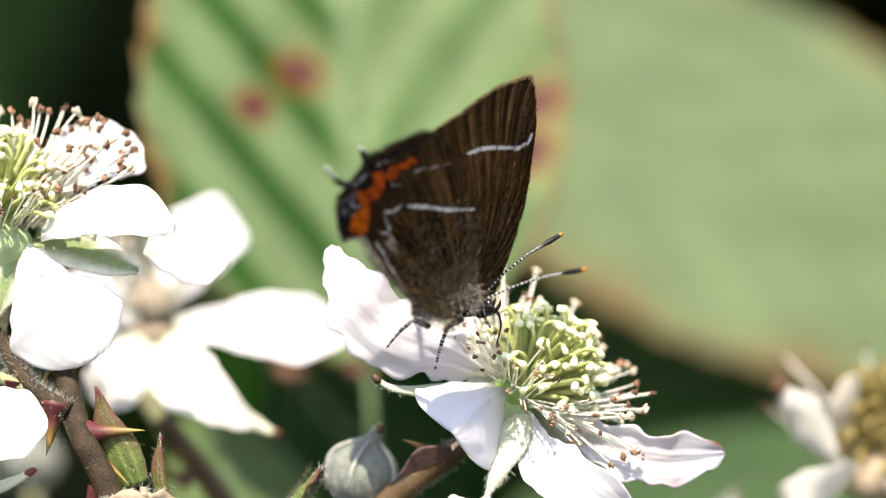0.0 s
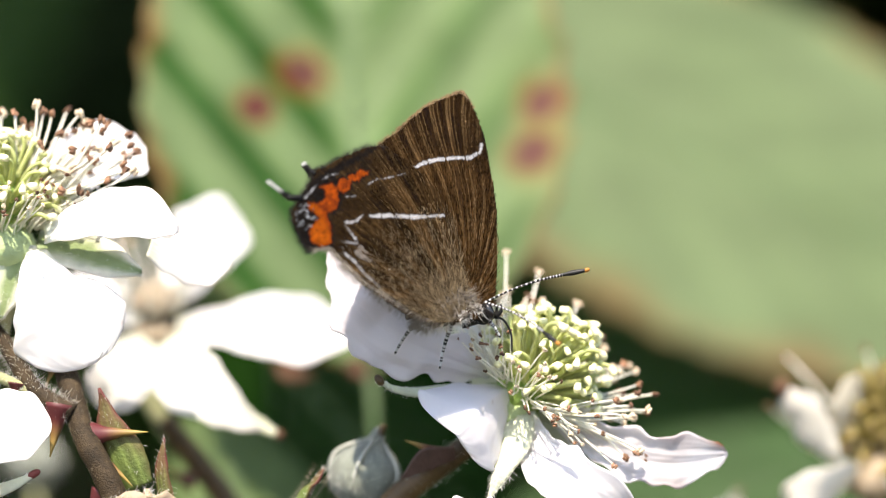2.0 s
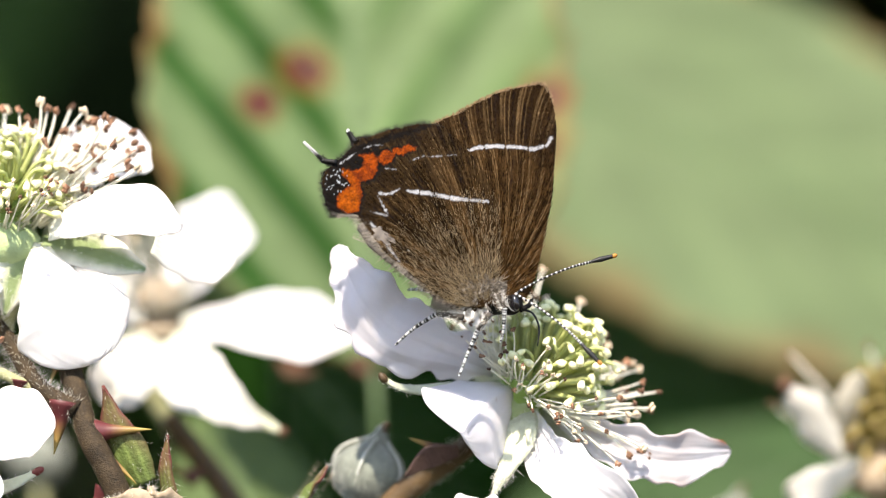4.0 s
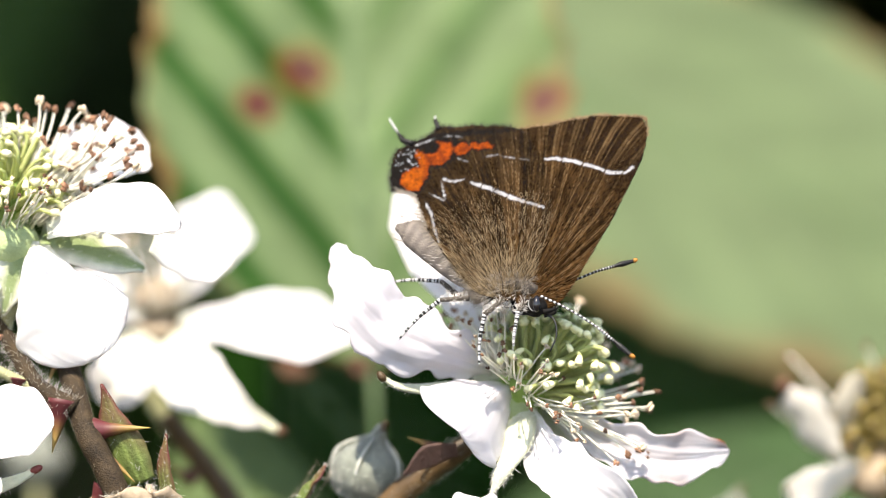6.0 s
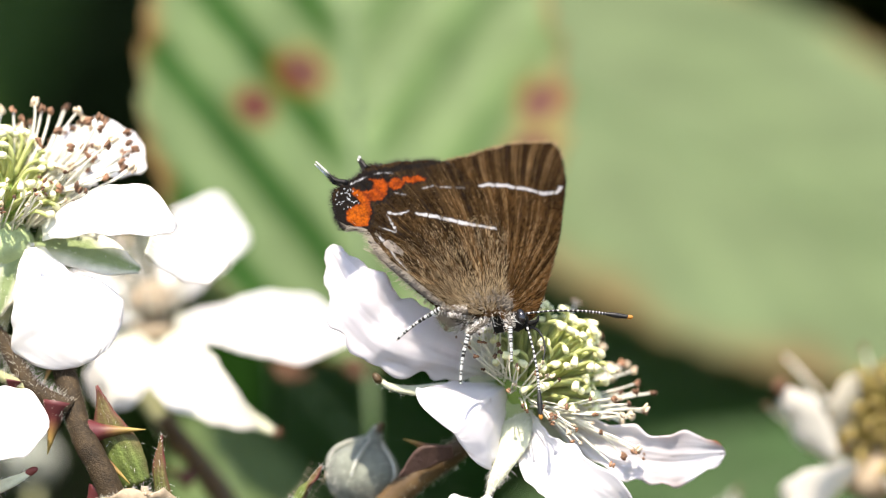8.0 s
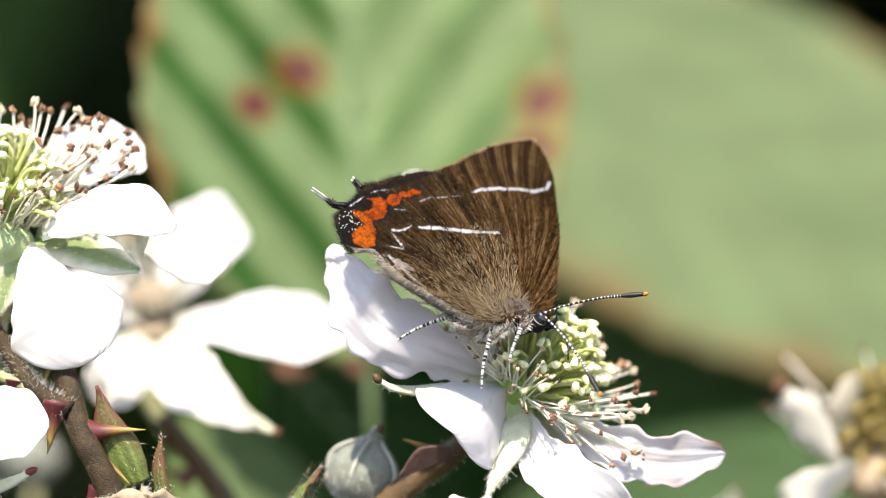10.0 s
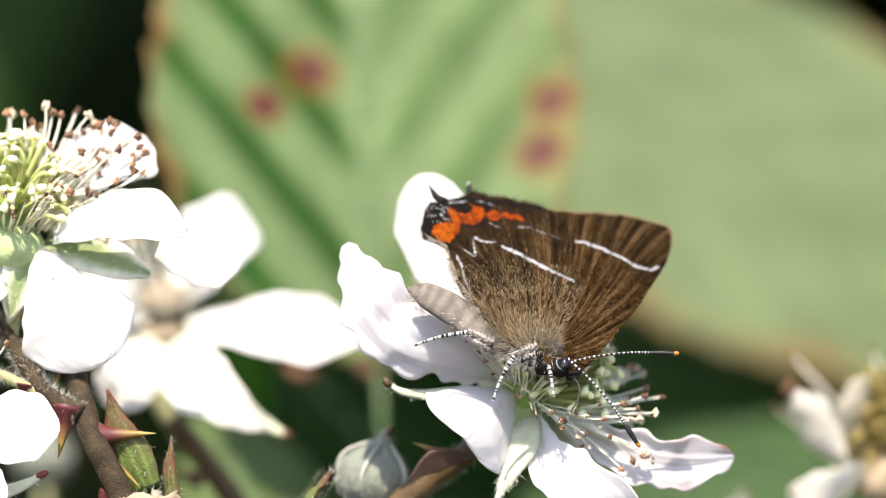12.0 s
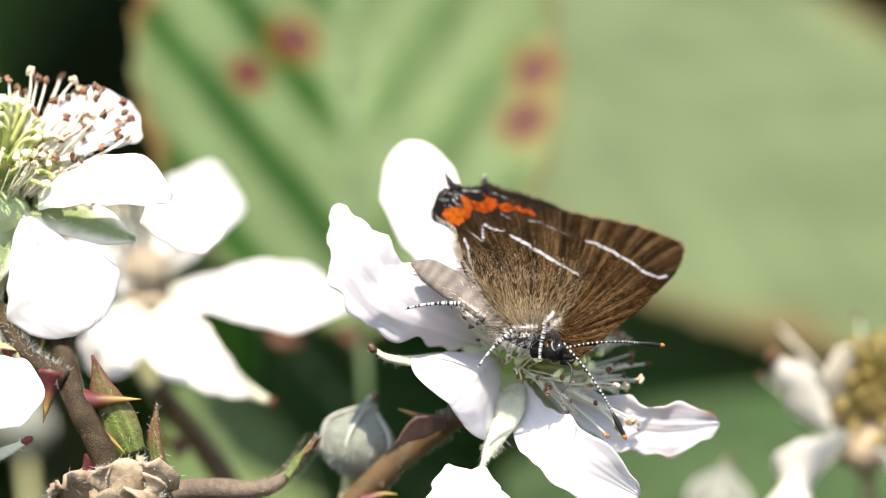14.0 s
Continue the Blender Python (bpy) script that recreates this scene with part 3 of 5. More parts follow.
def petal(flower, points, across, widths, mat=PETAL, label="", **more):
    more.setdefault("round_tip", 0.74)
    foot_share, wear, base = more.pop("foot", 0.18), more.pop("wear", 0.12), np.array(more.pop("colour", (0.88, 0.865, 0.87)))
    shape = blade(points, across, widths, n=40, m=37, veins=0.02, **more)
    tint = []
    for i, v in enumerate(shape[0]):
        s, e = (i % (41 * 37)) // 37 / 40, abs(i % 37 - 18) / 18
        g = Vector(v) * 420
        k = wear * (s ** 3) * (0.3 + e ** 4) * max(0.0, noise.noise(g) * 1.6 + 0.3) + 0.7 * max(0.0, noise.noise(g * 4.1) - 0.62) * 2
        foot = max(0.0, foot_share - s) * 0.4 / foot_share
        c = base * (1 - k) + np.array((0.42, 0.29, 0.26)) * k
        tint.append(c * (1 - foot) + np.array((0.62, 0.66, 0.4)) * foot)
    return part("petal", shape, mat, flower, label, tint)


def sepal(flower, points, across, widths, mat=SEPAL, fuzz=160, seed=3, length=0.45, **more):
    shape = blade(points, across, widths, thick=0.3, n=16, m=9, seed=seed, **more)
    tint = None
    if mat is SEPAL_RIM:
        tint = []
        for i, v in enumerate(shape[0]):
            e = abs(i % 9 - 4) / 4
            k = min(1, max(0, e * 1.5 - 0.45 + 0.35 * noise.noise(Vector(v) * 1100)))
            tint.append(np.array((0.2, 0.26, 0.12)) * (1 - k) + np.array((0.76, 0.73, 0.62)) * k)
    ob = part("sepal", shape, mat, flower, tint=tint)
    if fuzz:
        part("fuzz", hairs(edge_hairs(shape, fuzz, length, seed), 0.022, 0.5, seed), HAIR, ob, kind="stuff")
    return ob


feeding = flower_thing(V(4.71, 1.00, -11.45), "open white bramble flower with green heart, the butterfly feeding on it")
AXIS = Vector((0.62, -0.12, 0.78)).normalized()
heart_of_flower(feeding, V(5.12, 4.00, -10.20), AXIS, 150, 120, 19, (36, 92), 0.35, 2.6, 1.05, False, (((-0.75, -0.1, 0.65), 0.35, 0.95), ((0.15, -0.95, 0.25), 0.45, 0.62), ((-0.35, -0.65, 0.65), 0.6, 0.62), ((0.9, 0, 0.1), 0.8, 0.86)))
# Landing, front and right petals take a lavender-grey colour standing in for shade.
landing = petal(feeding, [V(3.04, 3.50, -8.68), V(-0.74, 0.60, -7.10), V(-4.80, -0.80, -4.95), V(-8.10, 1.20, 0.20)], (0.55, 0.0, 0.8), (0.5, 1.8, 2.7, 2.3, 1.0), cup=0.5, ruffle=0.9, seed=1, crease=0.16, round_tip=0.9, colour=(0.76, 0.735, 0.775))
petal(feeding, [V(3.05, 5.00, -7.26), V(0.64, 8.50, -2.37), V(-1.30, 11.50, 1.66), V(-2.53, 13.50, 5.50)], (1, -0.2, 0.15), (0.5, 1.7, 2.6, 2.9, 2.4), cup=0.5, ruffle=0.25, seed=2, crease=0.05)
petal(feeding, [V(4.22, 2.50, -9.76), V(3.11, 0.20, -10.25), V(2.00, -2.20, -11.23), V(0.69, -3.20, -12.53)], (0.68, 0.0, -0.73), (0.8, 2.5, 3.4, 3.9, 4.3), cup=-0.3, fold=-0.95, ruffle=0.35, seed=3, crease=0.06, colour=(0.8, 0.78, 0.81))
petal(feeding, [V(5.53, 3.00, -11.54), V(6.76, -0.40, -14.20), V(9.41, -3.60, -16.34), V(13.64, -3.20, -18.82)], (0.66, -0.05, 0.7), (0.5, 1.4, 2.1, 2.1, 1.4), cup=0.5, ruffle=0.4, seed=4, crease=0.08, colour=(0.81, 0.79, 0.81))
petal(feeding, [V(7.31, 4.50, -11.58), V(11.60, 3.00, -13.62), V(15.10, 2.20, -14.52), V(19.60, 3.00, -14.20)], (0.02, -0.05, 0.95), (0.5, 1.5, 1.8, 1.7, 1.3), cup=0.5, ruffle=0.75, wear=1.7, seed=5, crease=0.12, colour=(0.78, 0.76, 0.79))
sepal(feeding, [V(3.78, 3.50, -10.04), V(0.62, 2.60, -9.75), V(-2.11, 1.40, -9.79), V(-3.66, 0.60, -9.52), V(-4.55, 0.50, -8.98)], (0.1, 0.5, 0.8), (0.7, 0.55, 0.35, 0.2, 0.13), seed=21, cup=0.5)
part("sepal_tip", ball(V(-4.59, 0.40, -8.93), 0.3, 0.3, 0.45, (-0.5, 0, 0.6), 8, 8, 0.2), CANE_RED, feeding, "dark red sepal tip")
sepal(feeding, [V(4.85, 3.00, -11.20), V(4.84, 0.60, -13.10), V(3.87, -0.60, -15.13), V(2.94, -0.60, -16.99)], (1, -0.1, 0.2), (1.3, 1.05, 0.6, 0.1), seed=22, cup=-0.5, fuzz=700, length=0.6)
sepal(feeding, [V(4.40, 7.00, -11.70), V(2.63, 8.50, -8.98), V(1.84, 9.50, -7.20)], (1, -0.2, 0.3), (1.2, 1.0, 0.1), seed=23, fuzz=60)
sepal(feeding, [V(5.58, 6.00, -12.05), V(8.54, 6.00, -13.24), V(10.52, 5.50, -14.20)], (0.1, 0.5, 0.8), (1.2, 1.0, 0.1), seed=24, fuzz=60)
part("calyx", ball(V(4.36, 4.40, -11.17), 2.4, 2.4, 1.7, AXIS, 10, 14, 0.15), CALYX, feeding)
part("stalk", tube([V(4.28, 4.60, -11.42), V(3.80, 5.00, -12.52), V(2.41, 5.00, -13.00)], (0.75, 0.7, 0.8), 12, 10, 0.1), CALYX, feeding)

# ---------------------------------------------------------------- the cane behind it, with its thorns and a bud
spray = thing("bramble_cane", V(-0.95, 4.00, -15.31), "red-brown bramble cane with fine hairs and thorns", "cane", "bramble canes")
LINE = [V(2.68, 5.00, -12.76), V(-0.36, 4.60, -15.03), V(-3.33, 5.40, -17.37), V(-7.32, 6.60, -21.62)]
rod = part("stem", tube(LINE, (0.75, 0.85, 0.95, 1.1), 30, 12, 0.12), CANE_RED, spray)
part("fuzz", hairs(tube_hairs(LINE, 0.85, 500, 0.5, 31), 0.02, 0.4, 31), HAIR, rod, kind="stuff")
thorn(spray, V(-0.71, 4.00, -14.21), V(-2.83, 3.60, -13.25), 0.34, 0.05)
part("bract", blade([V(0.62, 3.00, -14.08), V(-1.34, 2.80, -14.54), V(-3.10, 3.00, -15.85)], (0.4, -0.3, 0.9), (0.5, 0.9, 0.1), thick=0.25, seed=6), BRACT, spray,
     tint=[(0.1, 0.06, 0.05)] * (27 * 15 * 2))
thorn(spray, V(-5.10, 5.00, -19.92), V(-2.85, 4.60, -19.29), 0.34, 0.15)


def bud(at, radius, axis, label, stalk):
    """A closed bud: five felted sepals folded into a point."""
    b = thing("flower_bud", at, label, "bud", "bramble buds")
    axis = Vector(axis).normalized()
    q = axis.to_track_quat("Z", "Y").to_matrix()
    verts, faces = [], []
    n, m = 22, 40
    for i in range(n + 1):
        s = i / n
        r = radius * profile((0.3, 0.68, 0.88, 0.98, 1.03, 1.02, 0.95, 0.8, 0.54, 0.3, 0.2, 0.12), s)
        z = radius * (-1 + 2.35 * s)
        for j in range(m):
            g = 2 * math.pi * j / m
            k = 1 + 0.06 * abs(math.sin(2.5 * g + s)) + 0.04 * noise.noise(Vector((math.cos(g) * 2, math.sin(g) * 2, s * 4)))
            verts.append(Vector(at) + q @ Vector((r * k * math.cos(g), r * k * math.sin(g), z)) * MM)
    for i in range(n):
        for j in range(m):
            k = (j + 1) % m
            faces.append((i * m + j, i * m + k, (i + 1) * m + k, (i + 1) * m + j))
    faces.append(tuple(range(m))[::-1])
    faces.append(tuple(n * m + j for j in range(m)))
    for k in range(5):
        mine = [f for f in faces[:-2] if f[0] % m // 8 == k]
        number = {v: i for i, v in enumerate(sorted({v for f in mine for v in f}))}
        body = part("sepal", ([verts[v] for v in number], [tuple(number[v] for v in f) for f in mine]), BUD, b)
        part("fuzz", hairs(edge_hairs(([verts[v] for v in number], []), 120, 0.35, 5 + k), 0.02, 0.6, 5 + k), HAIR, body, kind="stuff")
    for k in range(5):
        g = 2 * math.pi * k / 5 + 0.5
        e = [(0.8, -0.65), (1.07, 0.0), (0.95, 0.5), (0.3, 1.0)]
        part("seam", tube([Vector(at) + q @ Vector((math.cos(g) * r * radius, math.sin(g) * r * radius, z * radius)) * MM for r, z in e], (0.08, 0.14, 0.12, 0.08), 10, 6), SEAM, b)
    part("tip", tube([Vector(at) + axis * radius * 1.15 * MM, Vector(at) + axis * radius * 1.5 * MM + Vector((0.3, 0, 0)) * MM], (0.42, 0.2), 6, 8, 0.2), CANE_RED, b, "brown pointed tip")
    part("stalk", tube(stalk, (0.5, 0.5, 0.6), 12, 8, 0.1), CANE_PALE, b)
    return b


bud(V(-5.68, 8.00, -15.86), 2.45, (0.3, -0.05, 1), "grey-green felted bramble bud, closed, with a pointed tip", [V(-6.16, 8.00, -17.54), V(-6.76, 8.00, -20.74), V(-7.35, 8.00, -22.72)])
bud(V(-36.19, 75.00, -18.59), 2.3, (0.3, 0, 1), "grey-green bramble bud behind the canes", [V(-36.19, 75.00, -20.33), V(-35.38, 72.00, -25.07), V(-34.07, 66.00, -29.47)])
bud(V(22.19, 38.00, -22.34), 2.4, (0.2, 0, 1), "grey bramble bud low behind the flowers", [V(22.19, 38.00, -23.89), V(21.39, 36.00, -27.25), V(20.10, 30.00, -30.60)])

# ---------------------------------------------------------------- the flower at the cane's top, before the hedge gap
def C(x, y, z):
    """A place of the crown flower, a little behind the thorny cane."""
    k = 1 + 2.4 / (267 + y)
    return V(x * k, y + 2.4, z * k)


crown = flower_thing(C(-28.86, 0.00, 0.82), "white bramble flower past its best, stamens brown-tipped")
CAX = Vector((0.15, -0.2, 0.95)).normalized()
heart_of_flower(crown, C(-30.84, 1.00, 1.52), CAX, 90, 95, 12, (24, 60), 0.2, 2.9, 1.0, False, (((0.3, 0.3, 0.6), 0.55, 1.1), ((0, -1, 0), 0.25, 0.62)))
for px, py, pz, lift in ((-30.9, 1.0, 9.9, 0), (-29.7, 0.5, 9.8, 1), (-29.1, 1.2, 9.2, 2), (-28.2, 0.6, 10.4, 3), (-27.7, 0.9, 9.9, 4), (-27.1, 1.4, 9.7, 5), (-25.4, 1.0, 9.8, 6), (-24.9, 1.4, 8.9, 7), (-24.5, 0.8, 9.1, 0),
                         (-23.8, 1.2, 8.6, 1), (-23.3, 1.5, 8.9, 2), (-22.9, 1.0, 8.1, 3), (-21.9, 1.4, 8.3, 4), (-21.8, 0.9, 7.6, 5), (-24.0, 0.0, 7.4, 6), (-24.3, -0.2, 6.5, 7), (-25.6, -0.3, 7.2, 0), (-22.2, 0.0, 6.3, 1),
                         (-22.0, -0.2, 5.7, 2), (-25.4, -0.6, 5.5, 3), (-26.4, -0.4, 8.3, 4), (-23.2, -0.6, 5.0, 5), (-26.9, -0.8, 6.2, 6), (-25.0, -0.9, 4.2, 7), (-26.3, -1.1, 4.3, 0), (-24.1, -1.0, 3.4, 1), (-27.8, -0.8, 7.6, 2)):
    stamen_to(crown, C(-29.6 + 0.12 * lift, 0.4, 2.6 + 0.15 * lift), C(px, py, pz - 0.3), lift, lift in (3, 6))
petal(crown, [C(-28.55, 2.50, 2.59), C(-26.74, 4.00, 5.56), C(-24.23, 4.60, 6.83), C(-20.81, 4.20, 5.56)], (0.5, 0.45, 0.75), (0.9, 3.0, 3.2, 2.4, 1.2), cup=-0.3, ruffle=0.9, seed=7)
petal(crown, [C(-27.35, -1.50, 1.01), C(-23.93, -3.00, 2.19), C(-21.20, -3.60, 2.49), C(-18.21, -2.60, 1.39)], (0.1, 0.4, 0.9), (0.6, 1.4, 1.9, 1.9, 1.2), cup=0.4, ruffle=0.3, seed=8)
petal(crown, [C(-27.93, -1.50, 0.04), C(-27.02, -2.80, -2.26), C(-25.85, -3.00, -4.56), C(-24.36, -2.60, -7.83)], (0.93, 0.1, -0.3), (0.7, 1.9, 3.2, 4.2, 3.8), cup=-0.4, ruffle=0.3, seed=9)
petal(crown, [C(-30.69, -1.00, 0.43), C(-32.50, -2.00, -1.50), C(-34.74, -2.50, -3.80), C(-37.43, -2.50, -6.10)], (0.5, 0.3, 0.8), (0.7, 2.1, 2.9, 2.6, 0.3), cup=0.3, ruffle=0.3, seed=10)
petal(crown, [C(-31.54, 3.00, 2.01), C(-34.41, 4.00, 4.38), C(-37.31, 5.00, 5.97), C(-40.47, 5.00, 6.76)], (0.2, 0.6, 0.8), (0.7, 2.1, 2.8, 2.6, 0.3), cup=0.3, ruffle=0.3, seed=11)
petal(crown, [C(-20.29, 0.50, 0.51), C(-18.69, 1.60, -0.43), C(-16.99, 2.40, -1.05), C(-14.82, 2.80, -0.82)], (0.2, 0.4, 0.85), (0.9, 1.35, 1.5, 1.4, 0.9), label="greyish white petal with brown flecks, folded over", cup=-0.3, ruffle=0.35, wear=0.9, colour=(0.84, 0.84, 0.84), seed=17)
sepal(crown, [C(-28.14, 0.50, 0.63), C(-25.37, 0.00, 0.04), C(-23.01, -0.40, -0.81), C(-20.88, -0.40, -1.51)], (0.3, 0.5, 0.8), (1.2, 1.7, 1.4, 0.3), mat=SEPAL_RIM, seed=31, cup=0.4)
sepal(crown, [C(-29.18, -0.60, 0.43), C(-29.51, -1.20, -1.11), C(-30.06, -1.40, -3.04), C(-30.45, -1.40, -4.59)], (1, 0, 0.1), (1.2, 1.4, 1.0, 0.2), mat=SEPAL_RIM, seed=32, cup=0.4)
part("calyx", ball(C(-30.44, 0.20, 0.35), 2.4, 2.4, 1.8, CAX, 10, 14, 0.15), CALYX, crown)
part("stalk", tube([C(-29.53, 0.80, 0.04), C(-30.16, 1.20, -3.07), C(-30.72, 1.00, -5.80)], (0.7, 0.6, 0.6), 12, 10, 0.1), CANE_PALE, crown)

side = flower_thing(V(-35.06, -3.00, -13.38), "white bramble flower reaching in beside the thorny cane")
heart_of_flower(side, V(-35.06, -3.00, -12.61), (-0.3, -0.4, 0.85), 20, 50, 17, (10, 40), 0.3, 2.1, 0.9)
for k, (tip, ac) in enumerate(((V(-26.80, -3.50, -11.90), (0.25, 0.3, 0.9)), (V(-32.13, -5.00, -18.61), (0.8, 0.2, 0.4)), (V(-39.89, -4.00, -17.53), (0.7, 0.2, -0.6)), (V(-43.22, 0.00, -11.59), (0.2, 0.4, 0.9)), (V(-37.43, 3.00, -5.84), (0.9, 0.2, 0.2)))):
    base = V(-34.55, -2.50, -13.21).lerp(tip, 0.08)
    petal(side, [base, base.lerp(tip, 0.33) + Vector((0, 0, 0.4)) * MM, base.lerp(tip, 0.7) + Vector((0, 0, 0.3)) * MM, tip], ac, (0.6, 1.9, 2.7, 2.5, 1.5), cup=0.3, ruffle=0.3, seed=120 + k)
part("calyx", ball(V(-35.05, -2.50, -13.79), 2.2, 2.2, 1.7, (-0.3, -0.4, 0.85), 10, 14, 0.15), CALYX, side)
part("stalk", tube([V(-35.01, -2.20, -14.27), V(-33.91, 0.00, -17.80), V(-31.43, 2.00, -22.62)], (0.7, 0.7, 0.8), 12, 8, 0.1), CANE_PALE, side)

sepal(side, [V(-33.2, -2.2, -15.6), V(-31.2, -2.4, -16.4), V(-29.6, -2.4, -16.0), V(-28.3, -2.2, -15.3)], (0.3, 0.4, 0.9), (0.7, 0.6, 0.4, 0.2), seed=35, cup=0.5)
part("sepal_tip", ball(V(-28.1, -2.2, -15.2), 0.28, 0.28, 0.5, (0.8, 0, 0.4), 8, 8, 0.2), THORN, side, "dark red sepal tip", [(0.16, 0.03, 0.025)] * (9 * 8))

# ---------------------------------------------------------------- the flower behind it
def R(x, y, z, back=13.0):
    """A place of the rear flower, which stands well behind the first spray."""
    k = 1 + back / (267 + y)
    return V(x * k, y + back, z * k)


rear = flower_thing(R(-21.29, 18.00, -6.17), "wide open white bramble flower behind the first spray")
RAX = Vector((-0.1, -0.3, 0.9)).normalized()
heart_of_flower(rear, R(-21.20, 18.00, -4.72), RAX, 40, 0, 13, (3, 34), 0.8, 1.6, 0.9, True, (((0.4, -0.9, 0), 0.25, 0.62),))
petal(rear, [R(-19.56, 17.00, -5.73), R(-15.38, 16.00, -5.55), R(-11.25, 15.50, -5.70), R(-6.42, 16.00, -6.62)], (0.06, 0.25, 0.95), (0.8, 1.5, 2.5, 2.7, 0.9), cup=0.3, ruffle=0.25, seed=12)
petal(rear, [R(-20.57, 19.50, -4.12), R(-18.93, 20.00, -1.21), R(-17.66, 21.00, 1.09), R(-16.70, 21.00, 4.02)], (1, 0, 0.4), (0.7, 2.0, 2.9, 3.2, 1.4), cup=0.4, ruffle=0.3, seed=13)
petal(rear, [R(-20.41, 14.50, -6.70), R(-18.68, 10.00, -8.81), R(-16.51, 7.50, -10.53), R(-13.12, 7.50, -12.64)], (0.75, 0.1, 0.6), (0.9, 2.4, 2.6, 1.7, 0.7), colour=(0.82, 0.8, 0.76), cup=0.3, ruffle=0.3, seed=14, foot=0.5)
petal(rear, [R(-21.64, 14.50, -6.50), R(-22.50, 10.00, -8.01), R(-23.54, 8.00, -9.55), R(-24.74, 8.00, -10.94)], (0.8, 0.1, -0.6), (0.8, 1.9, 2.4, 2.1, 1.3), colour=(0.82, 0.79, 0.74), cup=0.3, ruffle=0.3, seed=15, foot=0.55)
petal(rear, [R(-22.27, 20.00, -4.96), R(-24.86, 21.00, -4.14), R(-27.04, 22.00, -3.31), R(-29.14, 22.00, -2.47)], (0.1, 0.5, 0.85), (0.7, 2.0, 2.4, 1.8, 0.4), cup=0.3, ruffle=0.3, seed=16)
sepal(rear, [R(-19.90, 16.00, -6.54), R(-15.37, 8.50, -10.96), R(-13.35, 8.00, -12.26), R(-11.82, 7.80, -13.05)], (0.6, 0.2, 0.7), (1.0, 1.0, 0.5, 0.2), seed=33, fuzz=40)
part("calyx", ball(R(-21.24, 18.50, -6.10), 1.9, 1.9, 1.5, RAX, 10, 14, 0.15), DRY, rear)
part("stalk", tube([R(-21.53, 18.50, -6.59), R(-21.99, 19.00, -10.34), R(-20.19, 20.00, -13.72)], (0.8, 0.7, 0.8), 14, 10, 0.1), CANE_PALE, rear)
part("sepal_tip", ball(R(-11.75, 7.80, -13.10), 0.55, 0.45, 0.4, (1, 0, -0.5), 8, 8, 0.2), DRY_BROWN, rear, "brown sepal tip")
back_cane = thing("bramble_cane", R(-18.74, 17.00, -14.40), "dark bramble cane out of the light behind the spray", "cane", "bramble canes")
part("stem", tube([R(-20.59, 17.00, -12.34), R(-18.77, 17.50, -14.84), R(-16.53, 18.00, -17.76), R(-14.25, 18.00, -21.49)], (0.8, 0.9, 0.95, 1.0), 20, 10, 0.1), CANE_RED, back_cane)
thorn(back_cane, R(-18.74, 17.00, -16.87), R(-20.93, 16.00, -15.99), 0.4, 0.05)

# ---------------------------------------------------------------- thorny cane in the foreground
fore = thing("bramble_cane", V(-24.89, -1.00, -11.55), "brown hairy bramble cane forking, with hooked red thorns", "cane", "bramble canes")
MAIN = [V(-27.40, 4.50, -5.90), V(-26.05, 1.20, -8.93), V(-24.73, -1.40, -12.67), V(-22.86, -2.20, -16.19), V(-20.92, -2.40, -21.10)]
FORK = [V(-32.93, 4.50, -3.86), V(-30.48, 1.60, -6.41), V(-28.24, -0.40, -9.45), V(-25.59, -1.00, -11.09)]
TWIG = [V(-31.97, 0.00, -8.10), V(-30.38, -0.30, -8.79), V(-28.63, -0.40, -9.64), V(-27.27, -0.40, -10.22)]
main = part("stem", tube(MAIN, (0.78, 0.78, 0.8, 0.9, 1.05), 36, 14, 0.14), CANE, fore)
part("fuzz", hairs(tube_hairs(MAIN, 0.8, 2600, 0.17, 41), 0.016, 0.5, 41), FUZZ, main, kind="stuff")
fork = part("fork", tube(FORK, (0.55, 0.58, 0.6, 0.7), 26, 12, 0.14), CANE, fore)
part("fuzz", hairs(tube_hairs(FORK, 0.6, 900, 0.7, 42), 0.018, 0.6, 42), HAIR, fork, kind="stuff")
twig = part("twig", tube(TWIG, (0.36, 0.4, 0.42, 0.45), 18, 10, 0.1), CANE_PALE, fore)
part("fuzz", hairs(tube_hairs(TWIG, 0.4, 400, 0.5, 43), 0.018, 0.6, 43), HAIR, twig, kind="stuff")
thorn(fore, V(-25.85, 1.60, -7.75), V(-23.28, 1.00, -7.10), 0.4, 0.05)
thorn(fore, V(-24.20, -1.00, -12.63), V(-20.36, -1.60, -12.37), 0.52, 0.02)
thorn(fore, V(-26.52, -0.90, -10.86), V(-27.09, -1.40, -14.08), 0.55, -0.05)
thorn(fore, V(-26.90, 1.60, -7.70), V(-27.60, 0.80, -9.40), 0.34, 0.1)
thorn(fore, V(-29.50, -0.60, -9.25), V(-29.71, -0.80, -11.02), 0.3, 0.15)
thorn(fore, V(-23.77, -1.40, -14.31), V(-21.41, -2.00, -16.05), 0.36, 0.1)
thorn(fore, V(-23.62, -1.40, -16.94), V(-25.13, -1.80, -19.03), 0.5, 0.1)


